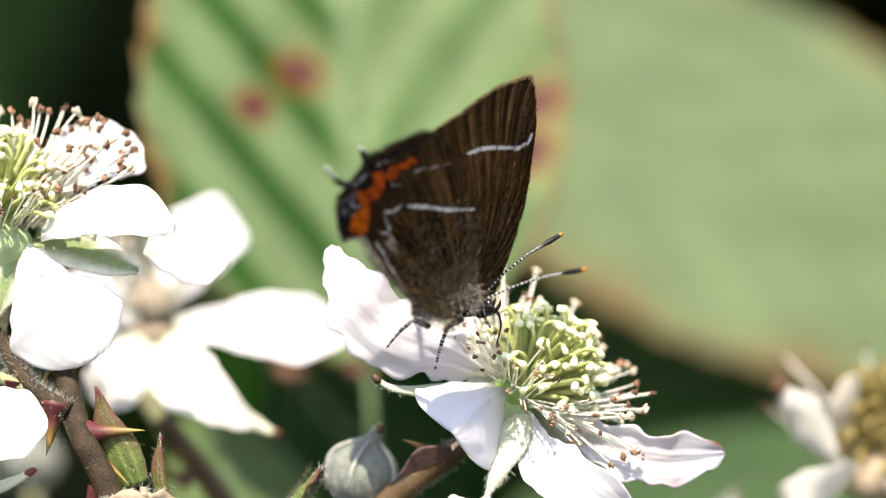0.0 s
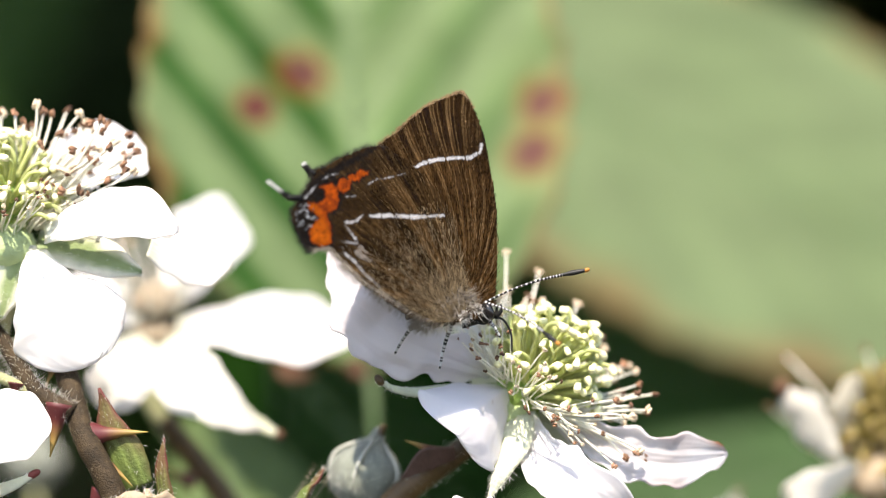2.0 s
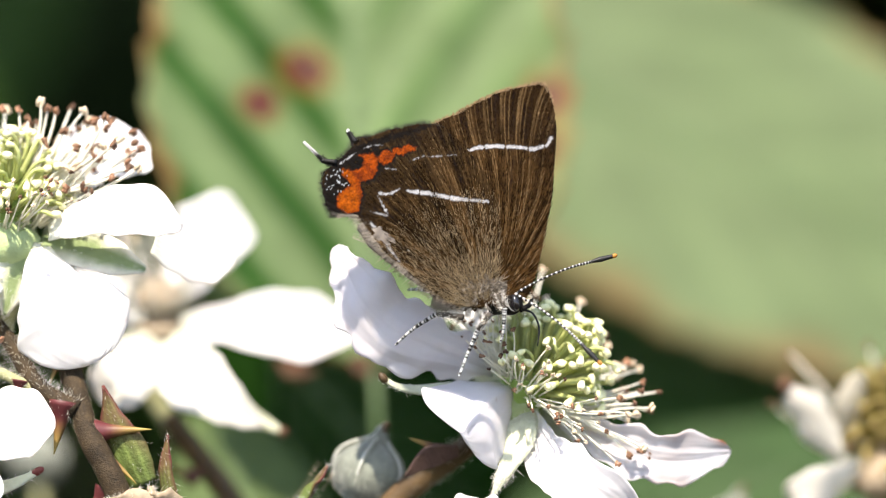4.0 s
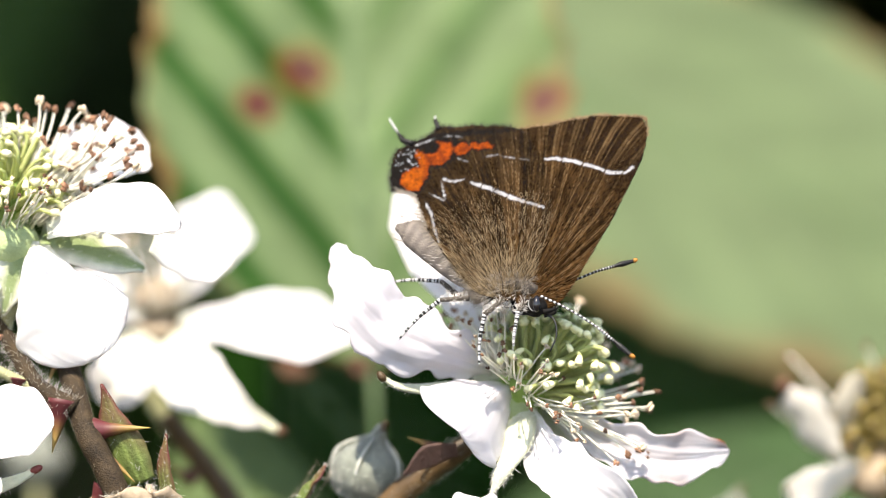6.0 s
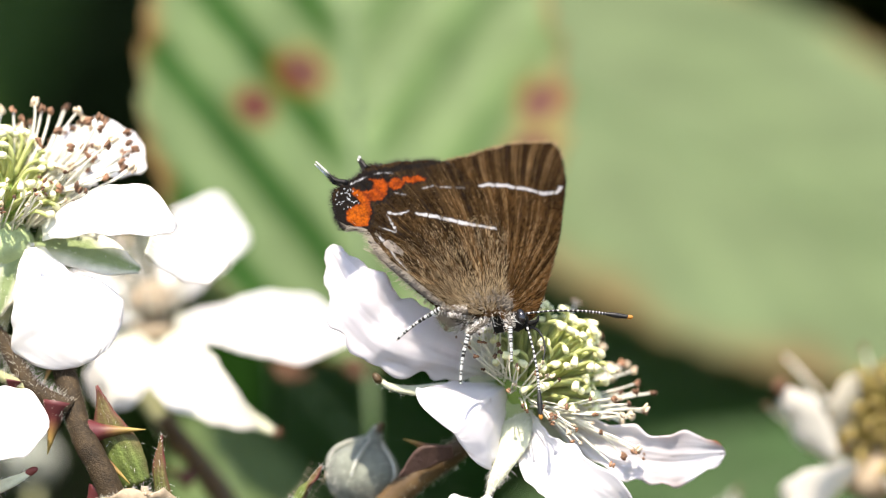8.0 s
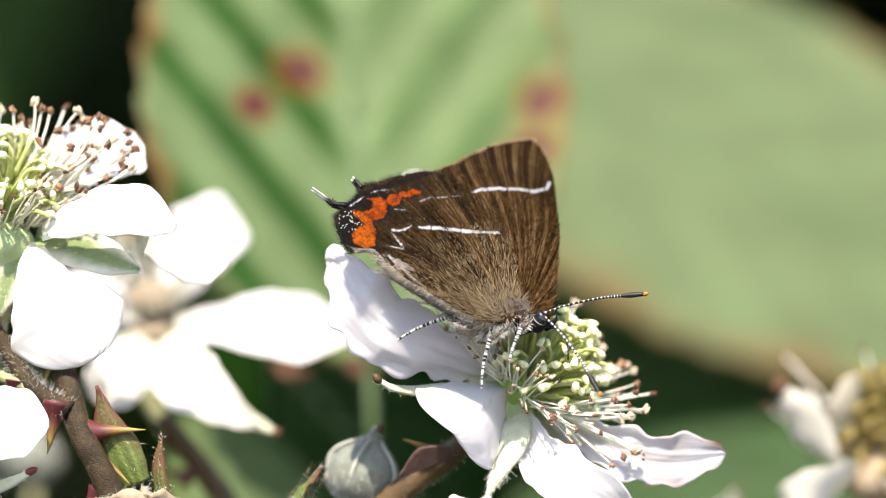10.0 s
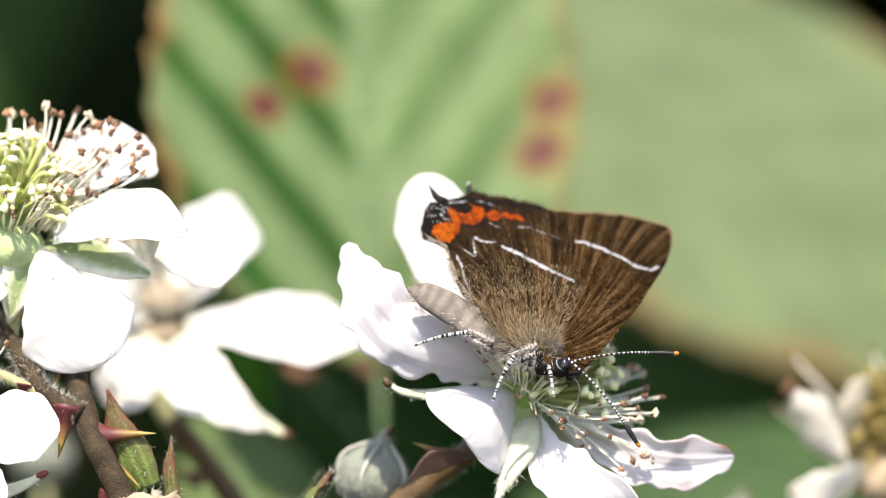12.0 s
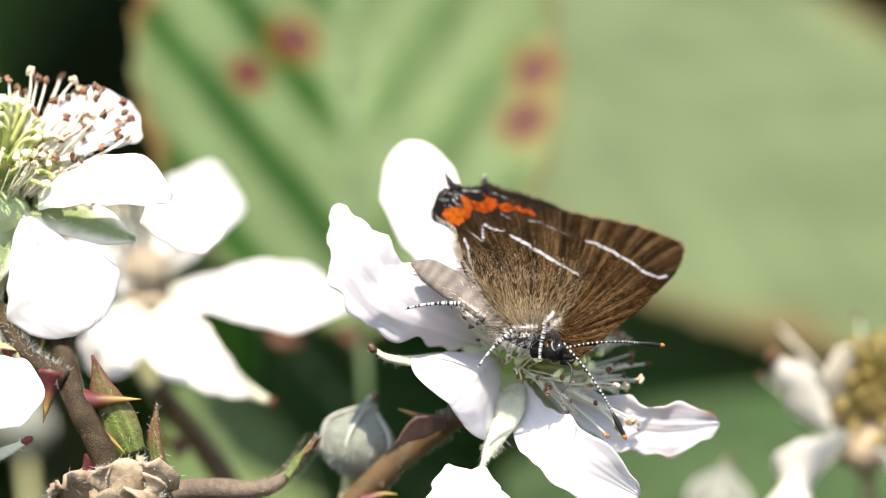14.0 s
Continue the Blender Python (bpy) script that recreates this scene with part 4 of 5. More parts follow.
def bract(parent, points, across, widths, seed, label):
    shape = blade(points, across, widths, cup=0.4, ruffle=0.3, thick=0.22, n=26, m=13, seed=seed)
    mid = [Vector(v) for v in shape[0]]
    tint = []
    for i, v in enumerate(mid):
        j, s = i % 13, (i % (27 * 13)) // 13 / 26
        e = abs(j - 6) / 6
        k = min(1, max(0, s * 1.2 - 0.35 + 0.5 * e ** 3 + 0.3 * noise.noise(v * 900)))
        vein = 0.6 if j in (3, 6, 9) else 0.0
        tint.append(np.array((0.11, 0.15, 0.04)) * (1 - k) * (1 + vein) + np.array((0.13, 0.035, 0.03)) * k)
    ob = part("bract", shape, BRACT, parent, label, tint)
    part("fuzz", hairs(edge_hairs(shape, 110, 0.45, seed), 0.013, 0.5, seed), HAIR, ob, kind="stuff")


bract(fore, [V(-21.03, -1.00, -16.19), V(-22.03, -1.00, -14.06), V(-22.98, -0.80, -12.14), V(-23.84, -0.60, -9.40)], (0.9, -0.3, 0.35), (1.1, 1.5, 1.05, 0.05), 51, "green bract with a dark red point")
bract(fore, [V(-19.12, -0.60, -19.31), V(-19.28, -0.60, -16.99), V(-19.51, -0.60, -15.05), V(-19.36, -0.60, -12.81)], (1, -0.3, 0.1), (0.6, 0.62, 0.5, 0.04), 52, "reddish bract with a dark point")

# a withered flower low on the cane
withered = thing("withered_flower", V(-22.14, -1.50, -18.86), "withered bramble flower with dry cream sepals folded together", "flower")
for k, (a, b, c, w) in enumerate((
        (V(-21.95, -1.50, -19.44), V(-22.84, -2.40, -17.83), V(-20.21, -2.60, -16.32), 1.9), (V(-21.01, -1.20, -19.46), V(-19.20, -2.20, -18.12), V(-20.26, -3.00, -16.53), 1.6),
        (V(-22.92, -1.50, -19.44), V(-25.13, -2.60, -18.20), V(-26.41, -3.20, -18.66), 1.5), (V(-21.83, -3.00, -19.90), V(-21.73, -4.20, -18.28), V(-23.05, -4.40, -16.93), 1.6),
        (V(-21.25, -3.00, -19.90), V(-19.63, -4.20, -18.48), V(-18.64, -4.20, -18.67), 1.5))):
    sepal(withered, [a, b, a.lerp(c, 0.8) * 0.3 + b * 0.2 + c * 0.5, c], (0.8, -0.3, 0.5), (w * 0.7, w, w * 0.8, 0.15), mat=DRY, seed=60 + k, fuzz=160, cup=0.5, ruffle=0.8, veins=0.1)
part("heart", ball(V(-22.19, -1.00, -19.09), 2.2, 2.0, 2.0, (0, 0, 1), 10, 12, 0.4), DRY, withered)
part("stalk", tube([V(-22.11, -1.00, -19.67), V(-21.61, -1.00, -21.99), V(-20.83, -1.00, -23.92)], (0.6, 0.6, 0.6), 8, 8), CANE, withered)

# a long sepal rising beside the bud, from a flower below
low_spray = thing("bramble_cane", V(-14.23, 2.00, -19.11), "hairy grey-brown bramble shoot curving up to a dark point", "cane", "bramble canes")
SHOOT = [V(-20.87, 2.00, -19.69), V(-16.57, 2.00, -18.79), V(-12.28, 2.00, -18.72), V(-10.13, 2.00, -17.47), V(-8.52, 2.00, -15.12)]
shoot = part("stem", tube(SHOOT, (0.75, 0.8, 0.65, 0.35, 0.08), 30, 10, 0.15), SHOOT_SKIN, low_spray)
part("fuzz", hairs(tube_hairs(SHOOT, 0.6, 1100, 0.4, 44), 0.012, 0.6, 44), FUZZ, shoot, kind="stuff")
bract(low_spray, [V(-10.50, 1.60, -17.91), V(-9.71, 1.40, -16.65), V(-9.13, 1.40, -15.95), V(-8.47, 1.40, -15.01)], (0.7, -0.3, 0.6), (0.3, 0.5, 0.4, 0.04), 53, "dark red pointed bract")

lower = flower_thing(V(2.14, -3.00, -21.82), "white bramble flower opening just below the feeding flower")
for k, (tip, ac, w) in enumerate(((V(0.61, -3.00, -16.68), (1, -0.2, 0.1), 1.3), (V(3.11, -2.00, -16.82), (1, 0.2, -0.2), 1.2), (V(5.38, -4.00, -19.45), (0.6, 0, 0.8), 1.8), (V(-1.68, -4.00, -19.83), (0.6, 0, -0.8), 1.8))):
    base = V(1.95, -3.00, -21.44)
    petal(lower, [base, base.lerp(tip, 0.35), base.lerp(tip, 0.7), tip], ac, (0.6, w * 1.2, w * 1.4, w * 1.2, w * 0.35), cup=0.4, ruffle=0.4, seed=80 + k)
part("calyx", ball(V(2.07, -3.00, -21.82), 2.0, 2.0, 1.7, (0, 0, 1), 10, 12, 0.15), CALYX, lower)
part("stalk", tube([V(2.07, -3.00, -22.21), V(0.61, -1.00, -25.47), V(-3.31, 4.00, -29.88)], (0.7, 0.7, 0.9), 10, 8), CANE_PALE, lower)

# ---------------------------------------------------------------- the faded flower at the side
faded = flower_thing(V(32.83, 30.00, -17.65), "faded bramble flower, petals mostly dropped, brown heart")
FAX = Vector((-0.05, -0.55, 0.8)).normalized()
heart_of_flower(faded, V(34.28, 34.00, -16.67), FAX, 8, 120, 14, (20, 55), 0.3, 3.4, 1.15, True)
petal(faded, [V(30.89, 30.00, -17.22), V(28.45, 28.00, -15.39), V(27.37, 27.00, -12.78), V(25.45, 27.00, -10.55)], (0.8, -0.1, -0.5), (0.9, 1.6, 1.7, 1.4, 0.9), colour=(0.8, 0.77, 0.7), cup=0.5, ruffle=0.3, seed=18)
petal(faded, [V(31.21, 31.00, -15.55), V(30.32, 29.50, -13.10), V(30.73, 28.50, -11.12), V(31.32, 28.00, -9.56)], (0.9, -0.2, 0.3), (0.8, 1.1, 1.1, 0.9, 0.5), colour=(0.7, 0.66, 0.55), cup=0.5, ruffle=0.3, seed=19)
petal(faded, [V(31.75, 30.00, -17.22), V(29.20, 26.00, -18.27), V(26.72, 24.50, -19.65), V(24.43, 25.00, -22.02)], (0.6, 0.2, 0.75), (0.9, 2.1, 2.5, 2.2, 1.2), colour=(0.82, 0.79, 0.73), cup=0.4, ruffle=0.3, seed=20)
petal(faded, [V(33.48, 30.00, -17.65), V(34.73, 26.00, -19.54), V(36.31, 25.00, -20.75), V(38.85, 25.00, -21.17)], (0.6, 0.2, -0.75), (0.9, 2.0, 2.4, 1.9, 0.8), colour=(0.8, 0.76, 0.7), cup=0.4, ruffle=0.3, seed=23)
part("sepal_tip", ball(V(25.41, 27.00, -10.47), 0.6, 0.5, 0.7, (0, 0, 1), 8, 8, 0.2), DRY_BROWN, faded, "brown withered tip")
part("calyx", ball(V(32.83, 30.00, -17.44), 2.3, 2.3, 1.8, FAX, 10, 14, 0.15), DRY, faded)
part("stalk", tube([V(32.83, 30.00, -18.09), V(33.27, 32.00, -22.55), V(32.61, 30.00, -27.58)], (0.8, 0.7, 0.8), 14, 10, 0.1), CANE_PALE, faded)

lone("dry_leaf", blade([V(-13.79, 45.00, -9.02), V(-12.39, 44.00, -9.67), V(-10.61, 45.00, -10.16)], (0.2, 0.3, 1), (0.3, 0.9, 0.7, 0.1), ruffle=0.6, thick=0.3, seed=91), DRY_BROWN, "curled dry brown leaf scrap caught behind the flowers", "leaf")
lone("dry_leaf", blade([V(-7.97, 48.00, -9.11), V(-7.06, 48.00, -9.57), V(-6.14, 48.00, -10.39)], (0.2, 0.3, 1), (0.3, 0.8, 0.7, 0.1), ruffle=0.6, thick=0.3, seed=92), DRY_BROWN, "curled dry brown leaf scrap caught behind the flowers", "leaf")

# ---------------------------------------------------------------- the butterfly
butterfly = thing("butterfly", (0, 0, 0), "dark brown hairstreak butterfly with white streaks and orange band, wings shut", "butterfly")
MID = 0.3


def Q(x, y, z):
    """A place on the butterfly, in millimetres: x forward, z up between the wings."""
    return Vector((x, y + MID, z)) * MM


def inside(poly, x, z):
    poly = np.array(poly)
    hit = np.zeros(x.shape, bool)
    for (ax, az), (bx, bz) in zip(poly, np.roll(poly, -1, 0)):
        cut = (az > z) != (bz > z)
        with np.errstate(divide="ignore", invalid="ignore"):
            hit ^= cut & (x < (bx - ax) * (z - az) / (bz - az) + ax)
    return hit


def far_from(line, x, z):
    """Distance to a bent line, and the share of its length there."""
    best, share = np.full(x.shape, 1e9), np.zeros(x.shape)
    seg = list(zip(line, line[1:]))
    for k, ((ax, az), (bx, bz)) in enumerate(seg):
        dx, dz = bx - ax, bz - az
        t = np.clip(((x - ax) * dx + (z - az) * dz) / (dx * dx + dz * dz + 1e-12), 0, 1)
        d = np.hypot(x - ax - t * dx, z - az - t * dz)
        share = np.where(d < best, (k + t) / len(seg), share)
        best = np.minimum(best, d)
    return best, share


def lattice(x, z, scale, seed):
    """Smooth noise on a plane, between -1 and 1."""
    rs = np.random.RandomState(seed)
    table = rs.uniform(-1, 1, (64, 64))
    u, v = x * scale, z * scale
    i, j = np.floor(u).astype(int), np.floor(v).astype(int)
    fu, fv = u - i, v - j
    fu, fv = fu * fu * (3 - 2 * fu), fv * fv * (3 - 2 * fv)
    g = lambda a, b: table[a % 64, b % 64]
    return (g(i, j) * (1 - fu) + g(i + 1, j) * fu) * (1 - fv) + (g(i, j + 1) * (1 - fu) + g(i + 1, j + 1) * fu) * fv


def rounded(poly, times=2):
    for _ in range(times):
        out = []
        for a, b in zip(poly, poly[1:] + poly[:1]):
            out += [(a[0] * 0.78 + b[0] * 0.22, a[1] * 0.78 + b[1] * 0.22), (a[0] * 0.22 + b[0] * 0.78, a[1] * 0.22 + b[1] * 0.78)]
        poly = out
    return poly


ROOT = (-0.40, 2.68)
FORE = [(-0.89, 2.23), (2.29, 2.27), (3.89, 4.39), (5.35, 6.62), (6.52, 8.42), (7.55, 10.46), (8.71, 12.58), (9.24, 14.64), (9.17, 16.00), (8.48, 16.20), (7.58, 16.29),
        (6.14, 16.51), (4.28, 16.35), (2.45, 16.06), (0.87, 15.95), (-0.92, 15.78), (-1.75, 13.57), (-1.66, 8.09)]
HIND = [(-0.29, 2.67), (1.25, 5.75), (2.38, 8.97), (2.30, 11.50), (1.90, 13.43), (0.84, 15.44), (-0.31, 16.11), (-1.56, 16.35), (-3.02, 16.45), (-4.44, 16.46), (-5.31, 16.63), (-5.85, 16.08),
        (-6.94, 15.59), (-7.75, 15.33), (-8.40, 14.88), (-8.75, 14.15), (-8.88, 13.06), (-8.85, 12.00), (-8.22, 11.94), (-7.13, 11.58), (-6.74, 9.86), (-6.33, 8.53), (-5.39, 6.98), (-4.14, 4.79), (-2.21, 2.92)]
LINES_FORE = [([(1.98, 13.35), (3.02, 13.25), (4.09, 12.95), (5.51, 12.39), (6.57, 11.91), (7.57, 11.88), (8.14, 12.33)], 0.185)]
LINES_HIND = [([(-3.34, 12.11), (-1.91, 11.40), (-0.37, 10.48), (1.87, 9.52)], 0.185), ([(-5.27, 12.57), (-4.65, 12.28), (-4.25, 12.25), (-3.65, 12.36)], 0.12), ([(-5.31, 12.42), (-5.16, 11.53), (-4.99, 10.80)], 0.08),
              ([(-4.99, 10.80), (-5.57, 11.15), (-6.19, 11.53)], 0.08), ([(-6.49, 10.97), (-6.06, 9.94), (-5.82, 8.55), (-5.55, 7.58)], 0.12), ([(-7.37, 11.75), (-6.91, 10.47), (-6.62, 9.39), (-6.35, 8.73)], 0.07),
              ([(-4.17, 14.02), (-3.39, 13.68)], 0.06), ([(-2.39, 13.95), (-1.40, 13.96), (-0.81, 13.76), (-0.23, 13.60), (0.95, 13.32)], 0.065), ([(-7.05, 15.21), (-6.41, 15.40), (-5.60, 15.66)], 0.085), ([(-5.08, 15.78), (-4.21, 15.73), (-3.62, 15.53)], 0.07)]
# the scalloped orange band
ORANGE = [(-8.21, 12.43), (-7.94, 13.25), (-7.29, 13.53), (-6.77, 13.64), (-6.91, 14.08), (-7.16, 14.54), (-6.98, 14.95), (-6.33, 14.55), (-5.63, 14.52), (-5.30, 15.00), (-5.53, 15.40), (-4.51, 15.33), (-4.33, 14.83), (-4.00, 15.14), (-3.52, 15.22),
          (-3.26, 14.88), (-3.09, 15.17), (-2.46, 14.97), (-1.94, 15.10), (-1.52, 14.68), (-1.69, 14.44), (-2.16, 14.62), (-2.64, 14.46), (-3.11, 14.69), (-3.44, 14.30), (-4.04, 14.19), (-4.42, 14.62), (-4.64, 14.05), (-5.18, 13.59),
          (-6.17, 13.66), (-6.21, 12.89), (-6.85, 11.80), (-7.64, 11.82)]
BLACK_BAND = [(-8.55, 12.38), (-8.21, 13.82), (-7.23, 15.11), (-5.64, 15.75), (-3.06, 15.90), (-0.13, 15.80)]
DOTS = [((-5.98, 15.05), 0.5), ((-4.2, 15.55), 0.33), ((-7.65, 14.2), 0.62)]


def wing_streak(x, z, hind):
    """Fine light and dark streaks that fan out from the wing's root, between about -1 and 1."""
    dx, dz = x - ROOT[0], z - ROOT[1]
    r, an = np.hypot(dx, dz), np.arctan2(dz, dx)
    return (0.4 if hind else 0.2) * lattice(an * 26, r * 0.16, 1, 2) + 0.5 * lattice(an * 62, r * 0.3, 1, 3) + 0.5 * lattice(an * 150, r * 0.8, 1, 8)


def wing_veins(x, z, hind):
    """The pale veins, 0 to 1: fine broken lines from the root to the margin."""
    dx, dz = x - ROOT[0], z - ROOT[1]
    r, an = np.hypot(dx, dz), np.arctan2(dz, dx)
    bow = an + 0.05 * np.sin(r * 0.35) + 0.012 * lattice(r, an * 3, 0.6, 5)
    out = np.zeros(x.shape)
    for many, shift, wide, seed in ((11.5, 0.0, 0.045, 6), (11.5, 0.17, 0.03, 16), (23.0, 0.35, 0.045, 26)):
        d = np.abs(((bow * many + shift) % 1) - 0.5)
        out = np.maximum(out, np.exp(-(d / wide / (1 + 4 / (r + 1))) ** 2) * np.clip(0.45 + 0.75 * lattice(bow * many * 0.5 + shift * 9, r * 0.35, 1, seed), 0, 1))
    return out * np.clip((r - (5 if hind else 3)) / 4, 0, 1) * (0.6 if hind else 1.0)


def wing_colours(x, z, hind):
    dx, dz = x - ROOT[0], z - ROOT[1]
    r, an = np.hypot(dx, dz), np.arctan2(dz, dx)
    brown = np.array((0.0205, 0.0108, 0.0038)) if hind else np.array((0.026, 0.0126, 0.0038))
    grain = lattice(x, z, 9, 1)
    k = (1 + (1.2 if hind else 0.6) * wing_streak(x, z, hind) + 0.45 * grain + 0.2 * lattice(x, z, 0.5, 4)) * np.clip(2.1 - 0.12 * r, 0.6, 1.9)
    c = brown * np.clip(k, 0.15, 4)[..., None]
    gold = wing_veins(x, z, hind)
    c = c + gold[..., None] * (np.array((0.05, 0.032, 0.014)) if hind else np.array((0.062, 0.039, 0.017)))
    rag = 0.05 * lattice(x, z, 7, 7) + 0.03 * lattice(x, z, 13, 9)

    def lay(c, cover, colour, mottle=0.12):
        cover = np.clip(cover, 0, 1)[..., None]
        return c * (1 - cover) + np.array(colour) * (1 + mottle * grain)[..., None] * cover

    black = (0.0045, 0.0035, 0.003)
    if hind:
        ring = [*ORANGE, ORANGE[0]]
        lobe = far_from(ring, x, z)[0] * np.where(inside(ORANGE, x, z), -1, 1)
        d2, s2 = far_from(BLACK_BAND, x, z)
        c = lay(c, (0.75 - 0.5 * s2 + rag * 3 - d2) * 5, black)
        c = lay(c, (0.3 + 3.0 * rag - lobe - 0.2 * np.clip((x + 4.5) / 3, 0, 1)) * 6, black)
        c = lay(c, (rag * 1.4 + 0.03 - lobe) * 10 * np.clip((-1.2 - x) / 1.2, 0.4, 1), (0.165, 0.027, 0.0006), 0.45)
        deep = np.clip(0.4 + lattice(x, z, 2.2, 14), 0, 1) * np.clip(-lobe * 3, 0, 1)
        c = lay(c, deep * (lobe < 0) * 0.6, (0.085, 0.012, 0.001), 0.3)
        ray = np.exp(-((((an * 13.0) % 1) - 0.5) * 9) ** 2)
        c = lay(c, ray * (lobe < 0) * 0.5, (0.06, 0.009, 0.001))
        c = lay(c, np.clip(-lobe * 4, 0, 1) * np.clip((-x - 6.2) * 2, 0, 1) * 0.6, (0.23, 0.052, 0.0015), 0.4)
        for (px, pz), rad in DOTS:
            c = lay(c, (rad + rag - np.hypot(x - px, z - pz)) * 9, black)
        speck = (lattice(x, z, 9, 12) > 0.5) & (np.hypot(x - DOTS[2][0][0], z - DOTS[2][0][1]) < 0.9)
        c = lay(c, speck * 0.8, (0.3, 0.31, 0.33))
    for line, half in (LINES_HIND if hind else LINES_FORE):
        d, s = far_from(line, x, z)
        gap = lattice(s * 6, s * 0, 1.0, 21) * 0.05 - 0.09 * (np.abs((s * 5) % 1 - 0.5) > 0.455)
        dark = np.clip((half * 2.1 + rag - d) * 5, 0, 1) * (0.5 if half > 0.1 else 0.2)
        c = lay(c, dark, (0.014, 0.008, 0.004))
        c = lay(c, (half * 0.8 + rag * 0.9 + gap - d) * 14 * (0.9 if half > 0.07 else 0.5), (0.26, 0.26, 0.27))
    return np.clip(c, 0.002, 0.9)


SPINE = [(-0.66, 2.82), (-2.07, 3.36), (-4.04, 5.07), (-5.90, 7.02), (-7.41, 8.29)]


def outward(x, z, side):
    """The wing's place across the body. Both pairs lie shut, dished the same way, and part only round the body."""
    x, z = np.asarray(x, float), np.asarray(z, float)
    d, s = far_from(SPINE, x, z)
    dish = 0.95 * np.exp(-(((x - 2.6) / 7.0) ** 2 + ((z - 9.0) / 6.0) ** 2))
    return MID - dish + side * (0.1 + (0.95 - 0.6 * s) * (1.0 if side < 0 else 0.35) * np.exp(-(d / 1.7) ** 2))


def wing_shape(poly, side, lift, step, hind):
    poly = rounded(poly)
    xs = np.arange(min(p[0] for p in poly), max(p[0] for p in poly) + step, step)
    zs = np.arange(min(p[1] for p in poly), max(p[1] for p in poly) + step, step)
    x, z = np.meshgrid(xs, zs, indexing="ij")
    wob = 0.05 * lattice(x, z, 4, 31)
    ok = inside(poly, x + wob, z + wob)
    dx, dz = x - ROOT[0], z - ROOT[1]
    r, an = np.hypot(dx, dz), np.arctan2(dz, dx)
    ridge = 0.05 * lattice(an * 24, r * 0.1, 1, 33) + 0.05 * np.exp(-((((an * 8.2) % 1) - 0.5) * 10) ** 2) + 0.02 * lattice(x, z, 6, 34)
    y = outward(x, z, side) + side * (lift + ridge * np.clip(r / 4, 0, 1))
    keep = ok[:-1, :-1] & ok[1:, :-1] & ok[1:, 1:] & ok[:-1, 1:]
    used = np.zeros(ok.shape, bool)
    for a, b in ((0, 0), (1, 0), (1, 1), (0, 1)):
        used[a:used.shape[0] - 1 + a, b:used.shape[1] - 1 + b] |= keep
    number = np.full(ok.shape, -1)
    number[used] = np.arange(used.sum())
    verts = np.stack([x[used], y[used], z[used]], -1) * MM
    q = np.stack([number[:-1, :-1][keep], number[1:, :-1][keep], number[1:, 1:][keep], number[:-1, 1:][keep]], -1)
    n = len(verts)
    inner = verts - np.array((0, side * 0.035 * MM, 0))
    tint = wing_colours(x[used], z[used], hind)
    both = np.concatenate([verts, inner])
    faces = np.concatenate([q if side < 0 else q[:, ::-1], (q[:, ::-1] if side < 0 else q) + n])
    edges = {}
    for f in q:
        for a, b in ((f[0], f[1]), (f[1], f[2]), (f[2], f[3]), (f[3], f[0])):
            edges[(a, b)] = True
    rim = [(a, b) for (a, b) in edges if (b, a) not in edges]
    faces = [tuple(f) for f in faces] + [(b, a, a + n, b + n) if side < 0 else (a, b, b + n, a + n) for a, b in rim]
    return both.tolist(), faces, np.concatenate([tint, tint])


def fringe(line, side, lift, count, ln, seed):
    rnd = random.Random(seed)
    out = []
    mid = (1.0, 10.0)
    for _ in range(count):
        k = rnd.uniform(0, len(line) - 1.001)
        a, b = line[int(k)], line[int(k) + 1]
        x, z = a[0] + (b[0] - a[0]) * (k % 1), a[1] + (b[1] - a[1]) * (k % 1)
        d = Vector((x - mid[0], rnd.uniform(-1, 1), z - mid[1])).normalized() + Vector((rnd.gauss(0, 0.3), 0, rnd.gauss(0, 0.3)))
        out.append((Vector((x, float(outward(x, z, side)) + side * lift, z)) * MM - d * 0.12 * MM, d, ln * rnd.uniform(0.5, 1.2)))
    return hairs(out, 0.024, 0.3, seed)


